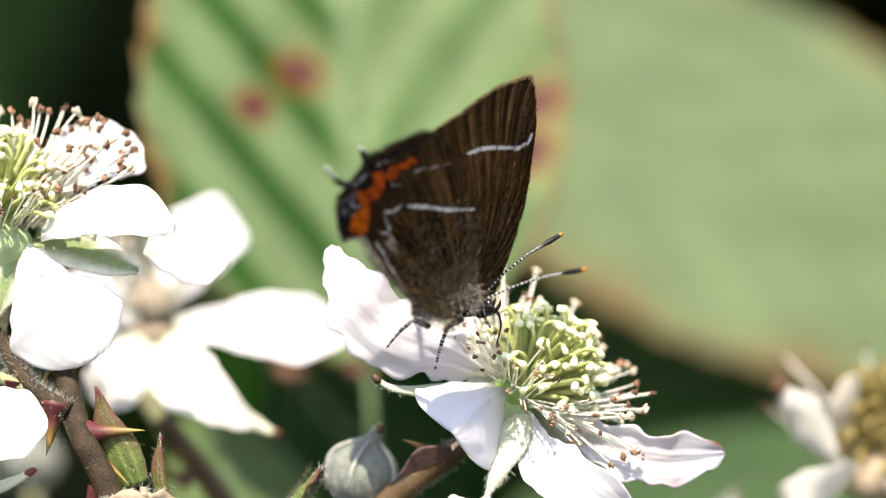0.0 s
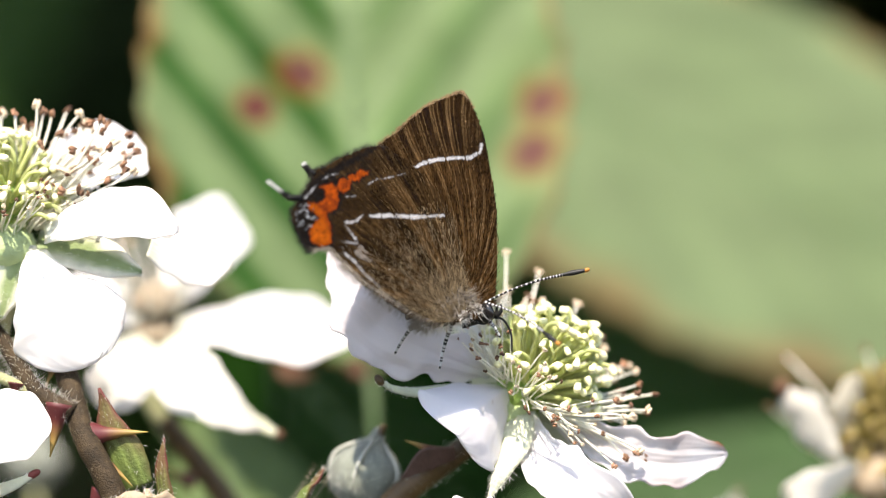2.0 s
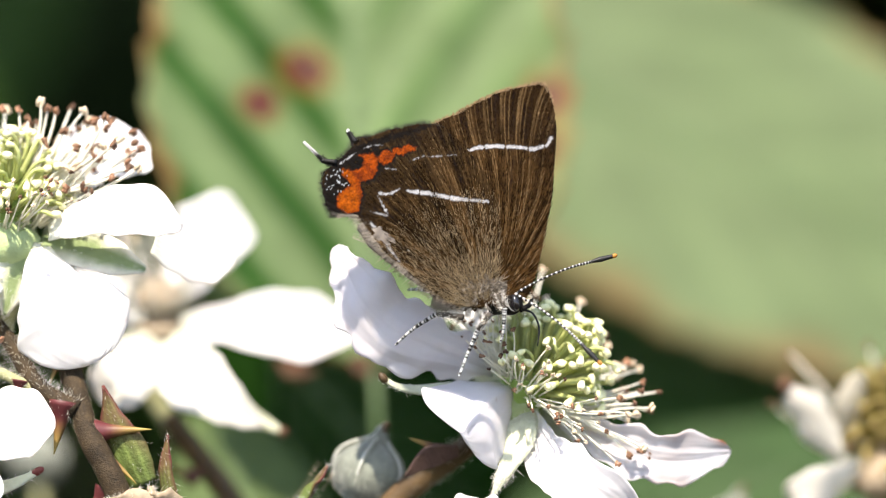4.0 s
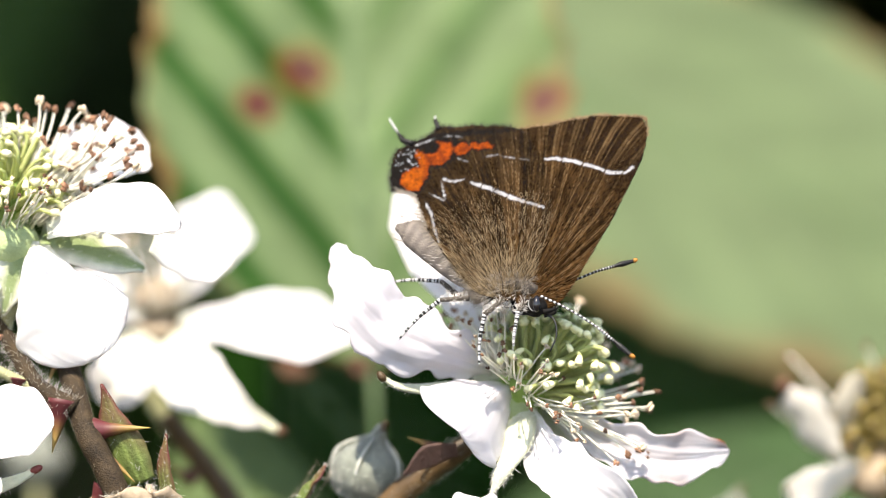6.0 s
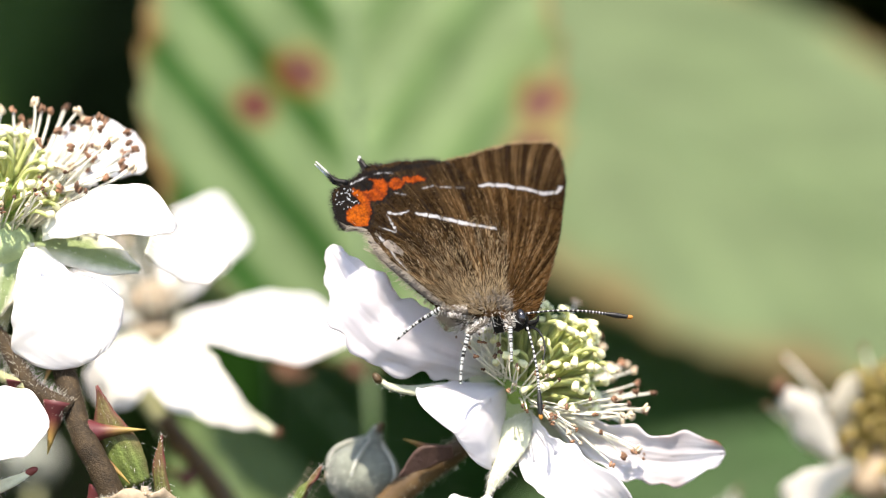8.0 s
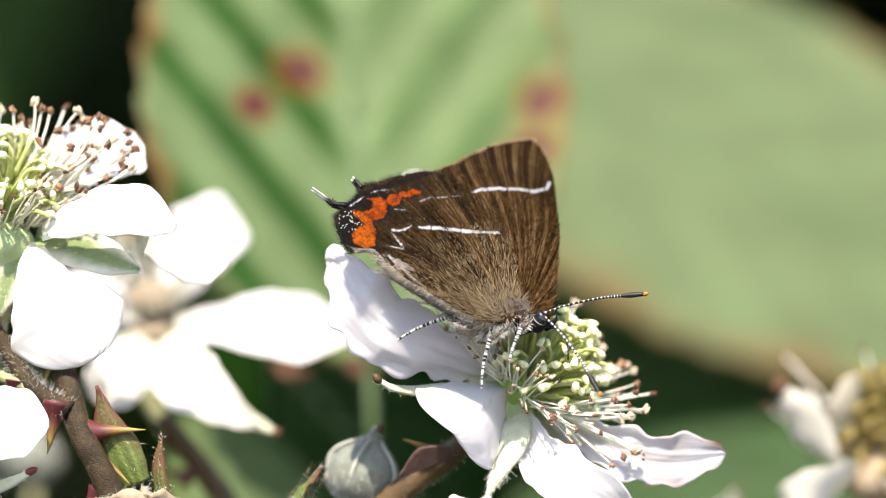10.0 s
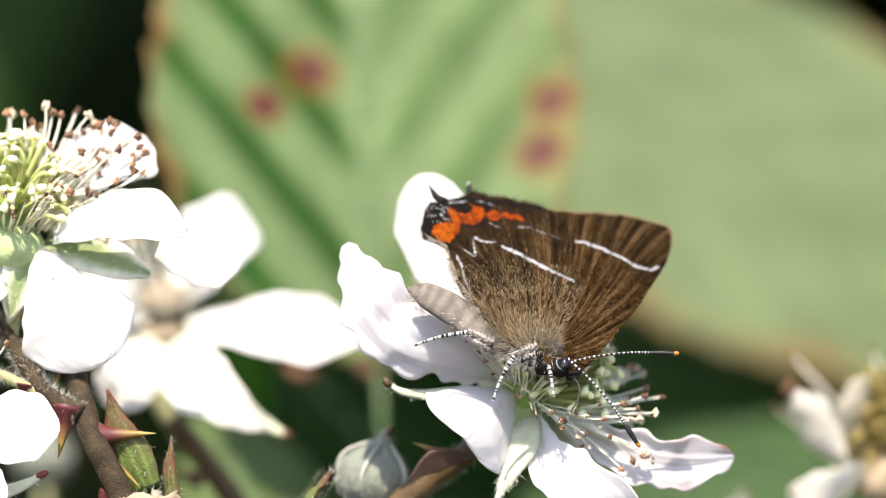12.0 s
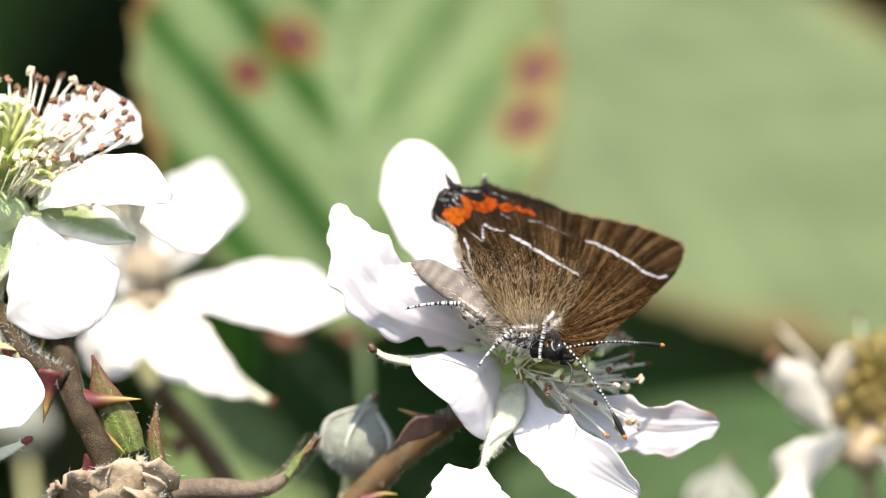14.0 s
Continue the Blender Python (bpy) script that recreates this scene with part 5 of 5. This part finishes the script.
FRINGE = material("wing fringe", (0.17, 0.11, 0.055), 0.7, 0.3, 3000, 0)
FRINGE_DARK = material("dark fringe", (0.009, 0.007, 0.005), 0.7, 0.3, 3000, 0)
FOREWINGS = []
rnd = random.Random(15)
for side, step in ((-1, 0.065), (1, 0.11)):
    for name, poly, lift, hind in (("forewing", FORE, -0.03, False), ("hindwing", HIND, 0.05, True)):
        v, f, tint = wing_shape(poly, side, lift, step, hind)
        wing = part(name, (v, f), WING, butterfly, "dark brown with an orange band, white streaks and a tail" if hind else "dark brown with one white streak", tint)
        if not hind:
            FOREWINGS.append(wing)
        if side < 0:
            rs = np.random.RandomState(15 + hind)
            x, z = rs.uniform(-9.5, 9.5, 24000), rs.uniform(2.5, 18, 24000)
            ok = inside(rounded(poly), x, z)
            if hind:
                ok &= ~inside(ORANGE, x, z) & (far_from(ORANGE, x, z)[0] > 0.35) & (far_from(BLACK_BAND, x, z)[0] > 0.6)
            for line, _ in (LINES_HIND if hind else LINES_FORE):
                ok &= far_from(line, x, z)[0] > 0.28
            x, z = x[ok], z[ok]
            y = outward(x, z, -1) - lift - 0.05
            tone = wing_streak(x, z, hind) + 1.2 * wing_veins(x, z, hind) + 0.05 * (6 - np.hypot(x - ROOT[0], z - ROOT[1])) + rs.normal(0, 0.22, len(x))
            short = np.clip(1.25 - 0.06 * np.hypot(x - ROOT[0], z - ROOT[1]), 0.45, 1.0)
            rows = [(Vector((px, py, pz)) * MM, (px - ROOT[0] + rnd.gauss(0, 0.35), -0.3, pz - ROOT[1] + rnd.gauss(0, 0.4)), rnd.uniform(0.16, 0.42) * sh) for px, py, pz, sh in zip(x, y, z, short)]
            for k, (coat_mat, wide, lab) in enumerate(((SCALE_HAIR, 0.02, "brown raised scales"), (SCALE_GOLD, 0.022, "golden raised scales"), (SCALE_DARK, 0.034, "dark raised scales"))):
                pick = [row for row, v in zip(rows, tone) if (1 if v > 0.42 else 2 if v < 0.0 else 0) == k]
                part("scale_coat", hairs(pick, wide, 0.12, 73 + k), coat_mat, wing, lab, kind="stuff")
        if hind:
            part("fringe", fringe(HIND[18:], side, lift, 420, 0.75, 75), FUR_BROWN, wing, "grey-brown hair along the inner edge", kind="stuff")
            part("fringe", fringe(HIND[5:19], side, lift, 420, 0.42, 71), FRINGE_DARK, wing, kind="stuff")
            a, b, c = (-7.19, 15.44), (-8.03, 15.99), (-8.80, 17.48)
            y = side * 0.16
            for line, radii, lab in (([a, (b[0] + 0.1, b[1] - 0.2), b, c], (0.22, 0.12, 0.085, 0.05), "thin black tail with a white point"), ([(-5.40, 16.38), (-5.53, 16.91), (-5.59, 17.38)], (0.2, 0.12, 0.06), "short black tail with a white point")):
                shape = tube([Q(p[0], y, p[1]) for p in line], radii, 12, 7, 0.2)
                part("tail", shape, BANDS, wing, lab, [(0.005, 0.004, 0.004) if i // 7 < 10 else (0.4, 0.4, 0.4) for i in range(len(shape[0]))])
                part("fringe", hairs([(Q(p[0], y, p[1]), (random.uniform(-1, 1), random.uniform(-0.5, 0.5), random.uniform(-0.2, 1)), 0.35) for p in line[:-1] for _ in range(14)], 0.04), FRINGE_DARK, wing, kind="stuff")
        else:
            part("fringe", fringe(FORE[7:16], side, lift, 900, 0.3, 72), FRINGE, wing, kind="stuff")

# body
def on_body(place, y, up=0.0):
    return Q(place[0], y - MID, place[1] + up)


THORAX, TAIL_END = on_body((-1.12, 3.07), 0.1, 0.9), on_body((-8.59, 8.99), 0.3, 0.4)
HEAD = Vector((0.9, -0.5, 2.4)) * MM
chest = ball(THORAX, 1.2, 1.05, 2.3, (1, -0.2, -0.1), 14, 18, 0.1)
thorax = part("thorax", chest, SKIN, butterfly)
LINE_AB = [on_body((-2.07, 3.36), 0.3, 0.9), on_body((-4.04, 5.07), 0.4, 0.8), on_body((-5.90, 7.02), 0.4, 0.6), on_body((-7.41, 8.29), 0.35, 0.5), TAIL_END]
belly = tube(LINE_AB, (0.9, 1.2, 1.25, 1.05, 0.22), 40, 18, 0.05)


def slim(p):
    """The abdomen is flat from side to side."""
    return Vector((p[0], 0.35 * MM + (p[1] - 0.35 * MM) * 0.5, p[2]))


belly = ([slim(p) for p in belly[0]], belly[1])
tint = []
for i, v in enumerate(belly[0]):
    s = min(1, (i // 18) / 40)
    g = 0.8 + 0.18 * math.sin(s * 9 * 2 * math.pi)
    low = noise.noise(Vector(v) * 900)
    tint.append(np.array((0.17, 0.145, 0.125)) * g * (1 + 0.3 * low))
abdomen = part("abdomen", belly, ABDOMEN, butterfly, "grey-brown, faintly ringed", tint)
rnd = random.Random(5)
low, dark = [], []
for p in [Vector(chest[0][rnd.randrange(len(chest[0]))]) for _ in range(3200)]:
    out = (p - THORAX).normalized()
    d = out + Vector((-0.7, 0, -0.2)) + Vector((rnd.gauss(0, 0.35), rnd.gauss(0, 0.35), rnd.gauss(0, 0.35)))
    if p.x - THORAX.x < 1.9 * MM:
        (low if out.z < -0.4 else dark).append((p, d, rnd.uniform(0.4, 1.0)))
part("fur", hairs(low, 0.024, 0.5, 6), FUR_PALE, thorax, "whitish fur below", kind="stuff")
part("fur", hairs(dark, 0.024, 0.5, 6), FUR_BROWN, thorax, "brown-grey fur", kind="stuff")
coat = tube_hairs(LINE_AB[:3], 0.95, 260, 0.7, 7, 0.0)
coat = [(slim(p), Vector(d) + Vector((-0.9, 0, 0.5)), ln) for p, d, ln in coat]
part("fur", hairs(coat, 0.032, 0.3, 8), FUR_PALE, abdomen, "pale grey fur at its root", kind="stuff")
coat = tube_hairs(LINE_AB, 0.9, 700, 0.3, 17, 0.0)
coat = [(slim(p), Vector(d) * 0.5 + Vector((-0.9, 0, 0.7)), ln) for p, d, ln in coat]
part("scale_coat", hairs(coat, 0.03, 0.2, 18), FUR_BROWN, abdomen, "grey-brown lying scales", kind="stuff")
coat = []
for _ in range(7000):
    an, r = rnd.uniform(0.75, 2.75), 0.5 + 8.5 * rnd.random() ** 1.2
    x, z = ROOT[0] - 0.8 + r * math.cos(an), ROOT[1] + 0.2 + r * math.sin(an) * 0.9
    if inside(HIND, np.array([x]), np.array([z]))[0]:
        d = Vector((math.cos(an) + rnd.gauss(0, 0.25), -0.22, math.sin(an) + rnd.gauss(0, 0.25)))
        coat.append((Vector((x, float(outward(x, z, -1)) - 0.06, z)) * MM, d, rnd.uniform(0.4, 1.1) * (1.1 - r / 11)))
part("wing_fur", hairs(coat[::2] + coat[1::4], 0.02, 0.25, 9), FUR_WING, thorax, "golden brown hair over the wing roots", kind="stuff")
part("wing_fur", hairs(coat[3::4], 0.034, 0.25, 19), SCALE_DARK, thorax, "dark hair over the wing roots", kind="stuff")

head = part("head", ball(HEAD, 0.62, 0.68, 0.78, (1, 0, 0.1), 14, 18, 0.06), HEAD_BLACK, butterfly, "black with white-rimmed eyes")
part("neck", tube([HEAD + Vector((-1.3, 0.8, 0.5)) * MM, HEAD + Vector((-0.3, 0.15, 0.1)) * MM], (0.7, 0.55), 8, 12, 0.1), HEAD_BLACK, head)
for side in (-1, 1):
    c = HEAD + Vector((0.1, side * 0.48, 0.05)) * MM
    part("eye", ball(c, 0.46, 0.32, 0.6, (0.1, 0, 1), 12, 14), EYE, head, "glossy black eye")
    for off, wide in ((-0.05, 0.5),):
        ring = [c + Vector((off + wide * math.cos(g), side * 0.12, 0.62 * math.sin(g))) * MM for g in [2 * math.pi * k / 16 for k in range(17)]]
        part("eye_rim", tube(ring[6:12], (0.012, 0.042, 0.012), 24, 6), SCALES_WHITE, head, "white scales round the eye")
    part("palp", tube([HEAD + Vector((0.5, side * 0.3, -0.5)) * MM, HEAD + Vector((1.15, side * 0.3, -0.4)) * MM, HEAD + Vector((1.5, side * 0.25, 0.0)) * MM], (0.18, 0.15, 0.05), 8, 7, 0.2), HEAD_BLACK, head)
part("head_fur", hairs([(HEAD, (rnd.gauss(0.1, 0.6), rnd.gauss(0, 0.7), rnd.gauss(0.5, 0.6)), rnd.uniform(0.7, 0.95)) for _ in range(160)], 0.035, 0.3, 10), CLUB, head, kind="stuff")
part("proboscis", tube([HEAD + Vector((0.55, 0, -0.5)) * MM, HEAD + Vector((1.2, 0, -1.0)) * MM, HEAD + Vector((1.3, 0.1, -2.1)) * MM, HEAD + Vector((0.8, 0.3, -3.2)) * MM], (0.09, 0.08, 0.07, 0.05), 14, 6), CLUB, head)


def banded(points, radii, n, rings, white, sides=8, wander=0.0):
    """A rod ringed in black and white."""
    shape = tube(points, radii, n, sides)
    tint = []
    for i in range(len(shape[0])):
        s = min(1, (i // sides) / n)
        tint.append((0.5, 0.5, 0.5) if (s * rings + wander * math.sin(s * 17)) % 1.0 < white else (0.005, 0.005, 0.005))
    return shape, tint


def antenna(side, white):
    """A feeler along its own x axis, its foot at the origin: ringed shaft, black club, orange point."""
    ob = new("antenna")
    ob.parent = butterfly
    ob.empty_display_size = 0.001
    ORIGIN[ob] = Vector((0, 0, 0))
    pts = [Vector((0, 0, 0)), Vector((2.2, 0, 0.28)) * MM, Vector((4.4, 0, 0.3)) * MM, Vector((5.9, 0, 0.15)) * MM]
    shape, tint = banded(pts, (0.085, 0.075, 0.085, 0.11), 110, 20, white)
    part("shaft", shape, BANDS, ob, "ringed black and white", tint)
    part("club", tube([pts[-1], Vector((6.6, 0, 0.06)) * MM, Vector((7.5, 0, -0.05)) * MM], (0.11, 0.2, 0.14), 12, 8), CLUB, ob, "black club")
    part("tip", ball(Vector((7.55, 0, -0.06)) * MM, 0.16, 0.16, 0.26, (1, 0, 0), 8, 8), TIP, ob, "orange point")
    return ob


def leg(length, knee):
    """A leg along its own x axis, its foot at the origin: tarsus, tibia, femur."""
    ob = new("leg")
    ob.parent = butterfly
    ob.empty_display_size = 0.001
    ORIGIN[ob] = Vector((0, 0, 0))
    a, b = Vector((length * 0.4, 0, knee * 0.75)) * MM, Vector((length * 0.68, 0, knee)) * MM
    shape, tint = banded([Vector((0, 0, 0)), a * 0.5 + Vector((0, 0, 0.05)) * MM, a], (0.085, 0.11, 0.13), 50, 6, 0.5, 8, 0.3)
    part("tarsus", shape, BANDS, ob, "ringed black and white", tint)
    shape, tint = banded([a, b], (0.14, 0.17), 30, 2.6, 0.45, 8, 0.4)
    part("tibia", shape, BANDS, ob, "ringed black and white", tint)
    shape = tube([b, Vector((length, 0, 0)) * MM], (0.17, 0.22), 10, 8)
    fem = part("femur", shape, SKIN, ob)
    part("fur", hairs(tube_hairs([b, Vector((length, 0, 0)) * MM], 0.2, 160, 0.4, 3), 0.03), FUR_PALE, fem, kind="stuff")
    return ob


feeler_far, feeler_near = antenna(1, 0.22), antenna(-1, 0.4)
leg_hind, leg_mid, leg_front, leg_far = leg(5.6, 0.9), leg(4.8, 0.9), leg(3.4, 0.5), leg(5.4, 0.8)

# where the butterfly stands: seconds, millimetres across and up, and its turn, lean and pitch and the forewings' swing in degrees
STANCES = [
    (0, 2.17, -6.38, 44.0, 11.3, -25.9, 2.7),
    (0.5, 2.14, -5.90, 45.1, 10.2, -27.1, 3.1),
    (1, 2.21, -5.71, 44.8, 10.4, -26.1, 2.5),
    (1.2, 2.18, -5.80, 43.3, 6.1, -27.3, 1.6),
    (1.5, 2.21, -6.17, 37.9, -8.8, -30.6, -0.7),
    (2, 2.82, -6.93, 33.3, -13.7, -25.5, -1.2),
    (2.5, 3.47, -6.97, 29.5, -17.6, -25.7, -4.3),
    (3, 3.50, -6.75, 29.4, -12.7, -26.3, -2.3),
    (5.5, 5.15, -6.37, -6.5, -18.4, -4.3, -0.9),
    (6, 5.18, -6.54, -6.7, -21.7, -4.4, -0.5),
    (6.5, 5.20, -6.66, -6.8, -20.6, -5.3, -0.4),
    (7, 5.15, -6.56, -5.3, -20.0, -6.4, -1.1),
    (7.1, 5.15, -6.56, -5.3, -20.0, -9.8, -1.1),
    (7.2, 5.49, -6.17, 25.0, -30.1, -21.5, 2.5),
    (7.5, 4.96, -6.79, 22.3, -34.2, -17.5, -0.6),
    (8, 4.86, -7.35, 18.2, -31.3, -9.9, -0.4),
    (8.2, 4.44, -7.66, 16.4, -33.8, -3.1, -1.0),
    (10.5, 6.88, -7.39, 21.3, -32.7, -20.0, -1.0),
    (11, 6.59, -8.57, 20.4, -36.7, -5.9, -0.5),
    (11.5, 6.39, -9.70, 11.1, -39.4, 5.5, -0.2),
    (12, 6.26, -9.85, 16.4, -34.6, 10.3, -0.4),
    (12.5, 6.54, -10.02, 14.4, -32.7, 10.6, -0.4),
    (13, 6.65, -10.08, 12.8, -33.5, 11.4, -0.3),
    (13.5, 6.66, -10.14, 10.6, -30.4, 8.1, -0.2),
    (13.7, 6.65, -10.38, 14.3, -34.3, 12.8, -0.0),
    (13.77, 6.85, -9.60, -6.0, 12.0, 18.0, -0.9),
    (13.8, 7.01, -8.92, -25.5, 56.3, 23.1, -1.8),
    (13.9, 6.85, -8.94, -36.5, 63.6, 37.5, -2.2),
    (13.95, 6.75, -9.85, -8.0, 13.0, 28.5, -1.0),
    (14, 6.63, -10.75, 19.8, -40.1, 19.8, 0.3),
]


def stance(x, z, turn, lean, pitch):
    near = -3.6 - 0.9 * max(0.0, -8.6 - z)
    return Matrix.Translation(V(x, near, z)) @ Matrix.Rotation(radians(turn), 4, "Z") @ Matrix.Rotation(radians(lean), 4, "X") @ Matrix.Rotation(radians(pitch), 4, "Y")


def stance_at(t):
    """The stance at any time, straight between the rows."""
    for a, b in zip(STANCES, STANCES[1:]):
        if a[0] <= t <= b[0]:
            k = (t - a[0]) / (b[0] - a[0])
            return stance(*[p * (1 - k) + q * k for p, q in zip(a[1:6], b[1:6])])
    return stance(*STANCES[-1][1:6])


def aim(start, way, up=(0, 0, 1)):
    """A pose at start with its x axis along way."""
    way = Vector(way).normalized()
    side = Vector(up).cross(way).normalized()
    top = way.cross(side)
    return Matrix.Translation(start) @ Matrix((way, side, top)).transposed().to_4x4()


# how far the abdomen bends up or down between the wings: seconds and degrees
BENDS = [(0, 20), (3, 20), (5.5, 0), (7, 0), (7.3, 18), (8.2, 14), (10.5, 13), (11, 5), (11.5, -12), (12.5, -14), (14, -14)]


# places that the feeler tips point to, and the places of the feet, round the middle of the view
FAR_TIPS = [
    (0, 8.09, 1.08, 1),
    (0.5, 7.66, 1.41, 1),
    (1, 6.98, 1.49, 1),
    (1.5, 8.54, 1.04, 1),
    (2, 9.68, -1.25, 1),
    (2.5, 10.46, 1.01, 1),
    (3, 10.96, 0.32, 1),
    (5.5, 12.92, -0.79, 1),
    (6, 12.92, -0.81, 1),
    (6.5, 13.02, -1.14, 1),
    (7, 13.64, -1.24, 1),
    (7.3, 13.43, -3.08, 1),
    (7.5, 11.42, -6.03, 1),
    (8, 13.38, -4.63, 1),
    (10.5, 14.67, -2.27, 1),
    (11, 14.79, -3.77, 1),
    (11.5, 15.35, -5.54, 1),
    (12, 15.68, -6.66, 1),
    (12.5, 15.39, -7.31, 1),
    (13, 15.74, -6.81, 1),
    (13.5, 16.03, -6.47, 1),
    (14, 15.42, -8.55, 1),
]
NEAR_TIPS = [
    (0, 9.51, -1.30, -1),
    (0.5, 9.69, -0.86, -1),
    (1, 9.55, -0.04, -1),
    (1.5, 7.30, -7.11, -1),
    (2, 7.56, -6.17, -1),
    (2.5, 6.69, -9.27, -1),
    (3, 7.76, -9.17, -1),
    (5.5, 12.38, -7.06, -1),
    (6, 12.51, -7.35, -1),
    (6.5, 12.57, -7.63, -1),
    (7, 12.18, -7.80, -1),
    (7.2, 10.05, -9.60, -1),
    (7.5, 5.96, -11.26, -1),
    (8, 6.63, -11.46, -1),
    (10.5, 11.88, -8.95, -1),
    (11, 13.34, -11.38, -1),
    (11.5, 13.08, -12.80, -1),
    (12, 12.96, -13.36, -1),
    (12.5, 12.79, -13.97, -1),
    (13, 13.82, -13.28, -1),
    (13.5, 13.86, -13.09, -1),
    (14, 12.83, -14.95, -1),
]
FEET = {
    "hind": [(0, -3.81, -2.00, -6.70), (1.5, -3.85, -2.00, -6.73), (3, -3.90, -2.00, -6.69), (5.5, -3.46, -2.00, -6.28), (6.5, -3.31, -2.00, -6.33), (7, -3.30, -2.00, -6.29), (7.5, -3.27, -2.00, -6.36), (8, -3.21, -2.00, -6.23), (10.5, -3.18, -2.00, -6.31), (11, -3.31, -2.00, -6.43), (11.5, -2.80, -2.00, -6.34), (12, -2.73, -2.00, -6.31), (12.5, -2.74, -2.00, -6.35), (13, -2.71, -2.00, -6.25), (13.5, -2.65, -2.00, -6.33), (14, -2.28, -2.00, -6.10)],
    "mid": [(0, -0.54, -3.40, -8.19), (1, -0.55, -3.40, -8.16), (1.5, -0.46, -3.40, -8.12), (2, -0.44, -3.40, -8.10), (2.5, -0.29, -3.40, -8.02), (3, 1.75, -4.20, -9.43), (5.5, -1.94, -3.60, -6.77), (6, 2.09, -3.60, -7.95), (6.5, 2.88, -3.60, -8.08), (7, 2.73, -3.60, -8.24), (7.5, 0.85, -4.20, -9.18), (8, 1.13, -4.20, -9.16), (10.5, 2.85, -4.20, -9.49), (11, 2.69, -4.20, -10.19), (11.5, 2.76, -4.20, -9.99), (12, 2.67, -4.20, -9.98), (12.5, 2.69, -4.20, -9.98), (13, 2.72, -4.20, -9.97), (13.5, 2.66, -4.20, -10.00), (14, 2.64, -4.20, -10.00)],
    "front": [(0, 3.21, -3.50, -5.32), (1.5, 3.34, -3.50, -5.05), (3, 3.29, -4.00, -6.15), (5.5, 4.17, -4.40, -6.67), (6.5, 4.62, -4.40, -6.72), (7, 4.56, -4.40, -6.80), (7.5, 4.48, -4.40, -7.53), (8, 4.57, -4.40, -7.62), (10.5, 4.56, -4.40, -7.57), (11, 8.11, -4.40, -8.65), (11.5, 7.73, -4.40, -9.41), (12.5, 6.39, -4.40, -9.77), (13.5, 6.55, -4.40, -10.29), (14, 6.81, -4.40, -9.60)],
    "far": [(0, -2.50, 2.00, -3.09), (3, -2.97, 2.00, -3.09), (5.5, -3.74, 2.00, -2.15), (6.5, -3.95, 2.00, -2.08), (7.5, -3.43, 2.00, -3.13), (10.5, -1.78, 2.00, -3.88), (11, -1.09, 2.00, -4.66), (12.5, -0.70, 2.00, -4.58), (14, -0.27, 2.00, -4.59)],
}


def motions():
    walk(butterfly, [(row[0], stance(*row[1:6])) for row in STANCES])
    joint = Vector((0.6, 0, 3.0)) * MM
    for wing in FOREWINGS:
        walk(wing, [(row[0], Matrix.Translation(joint) @ Matrix.Rotation(radians(row[6]), 4, "Y") @ Matrix.Translation(-joint)) for row in STANCES])
    root = THORAX + Vector((-0.8, 0, 0)) * MM
    walk(abdomen, [(t, Matrix.Translation(root) @ Matrix.Rotation(radians(a), 4, "Y") @ Matrix.Translation(-root)) for t, a in BENDS])
    foot = V(3.04, 3.50, -8.68) - ORIGIN[landing]
    walk(landing, [(t, Matrix.Translation(foot) @ Matrix.Rotation(radians(a), 4, "Y") @ Matrix.Translation(-foot)) for t, a in ((0, 0), (10.5, 0.5), (11.5, 2.3), (13.3, 2.8), (14, 4.5))])
    for feeler, tips, side in ((feeler_far, FAR_TIPS, 0.3), (feeler_near, NEAR_TIPS, -0.3)):
        foot = HEAD + Vector((0.4, side, 0.65)) * MM
        rows = []
        for t, x, z, away in tips:
            body = stance_at(t)
            start = body @ foot
            over, up = V(x, -3.6, z).x - start.x, V(x, -3.6, z).z - start.z
            deep = math.sqrt(max(0.0, (7.7 * MM) ** 2 - over ** 2 - up ** 2)) * away
            rows.append((t, body.inverted() @ aim(start, (over, deep, up), (0, 0, 1) if away > 0 else (0.75, -0.2, 0.65))))
        walk(feeler, rows)
    for limb, key, hip in ((leg_hind, "hind", on_body((-3.35, 3.48), -0.6)), (leg_mid, "mid", on_body((-1.46, 2.48), -0.7)), (leg_front, "front", on_body((0.08, 2.22), -0.7)), (leg_far, "far", on_body((-3.34, 3.68), 1.0))):
        rows = []
        for t, x, y, z in FEET[key]:
            body = stance_at(t)
            start = V(x, y, z)
            rows.append((t, body.inverted() @ aim(start, (body @ hip) - start)))
        walk(limb, rows)


motions()
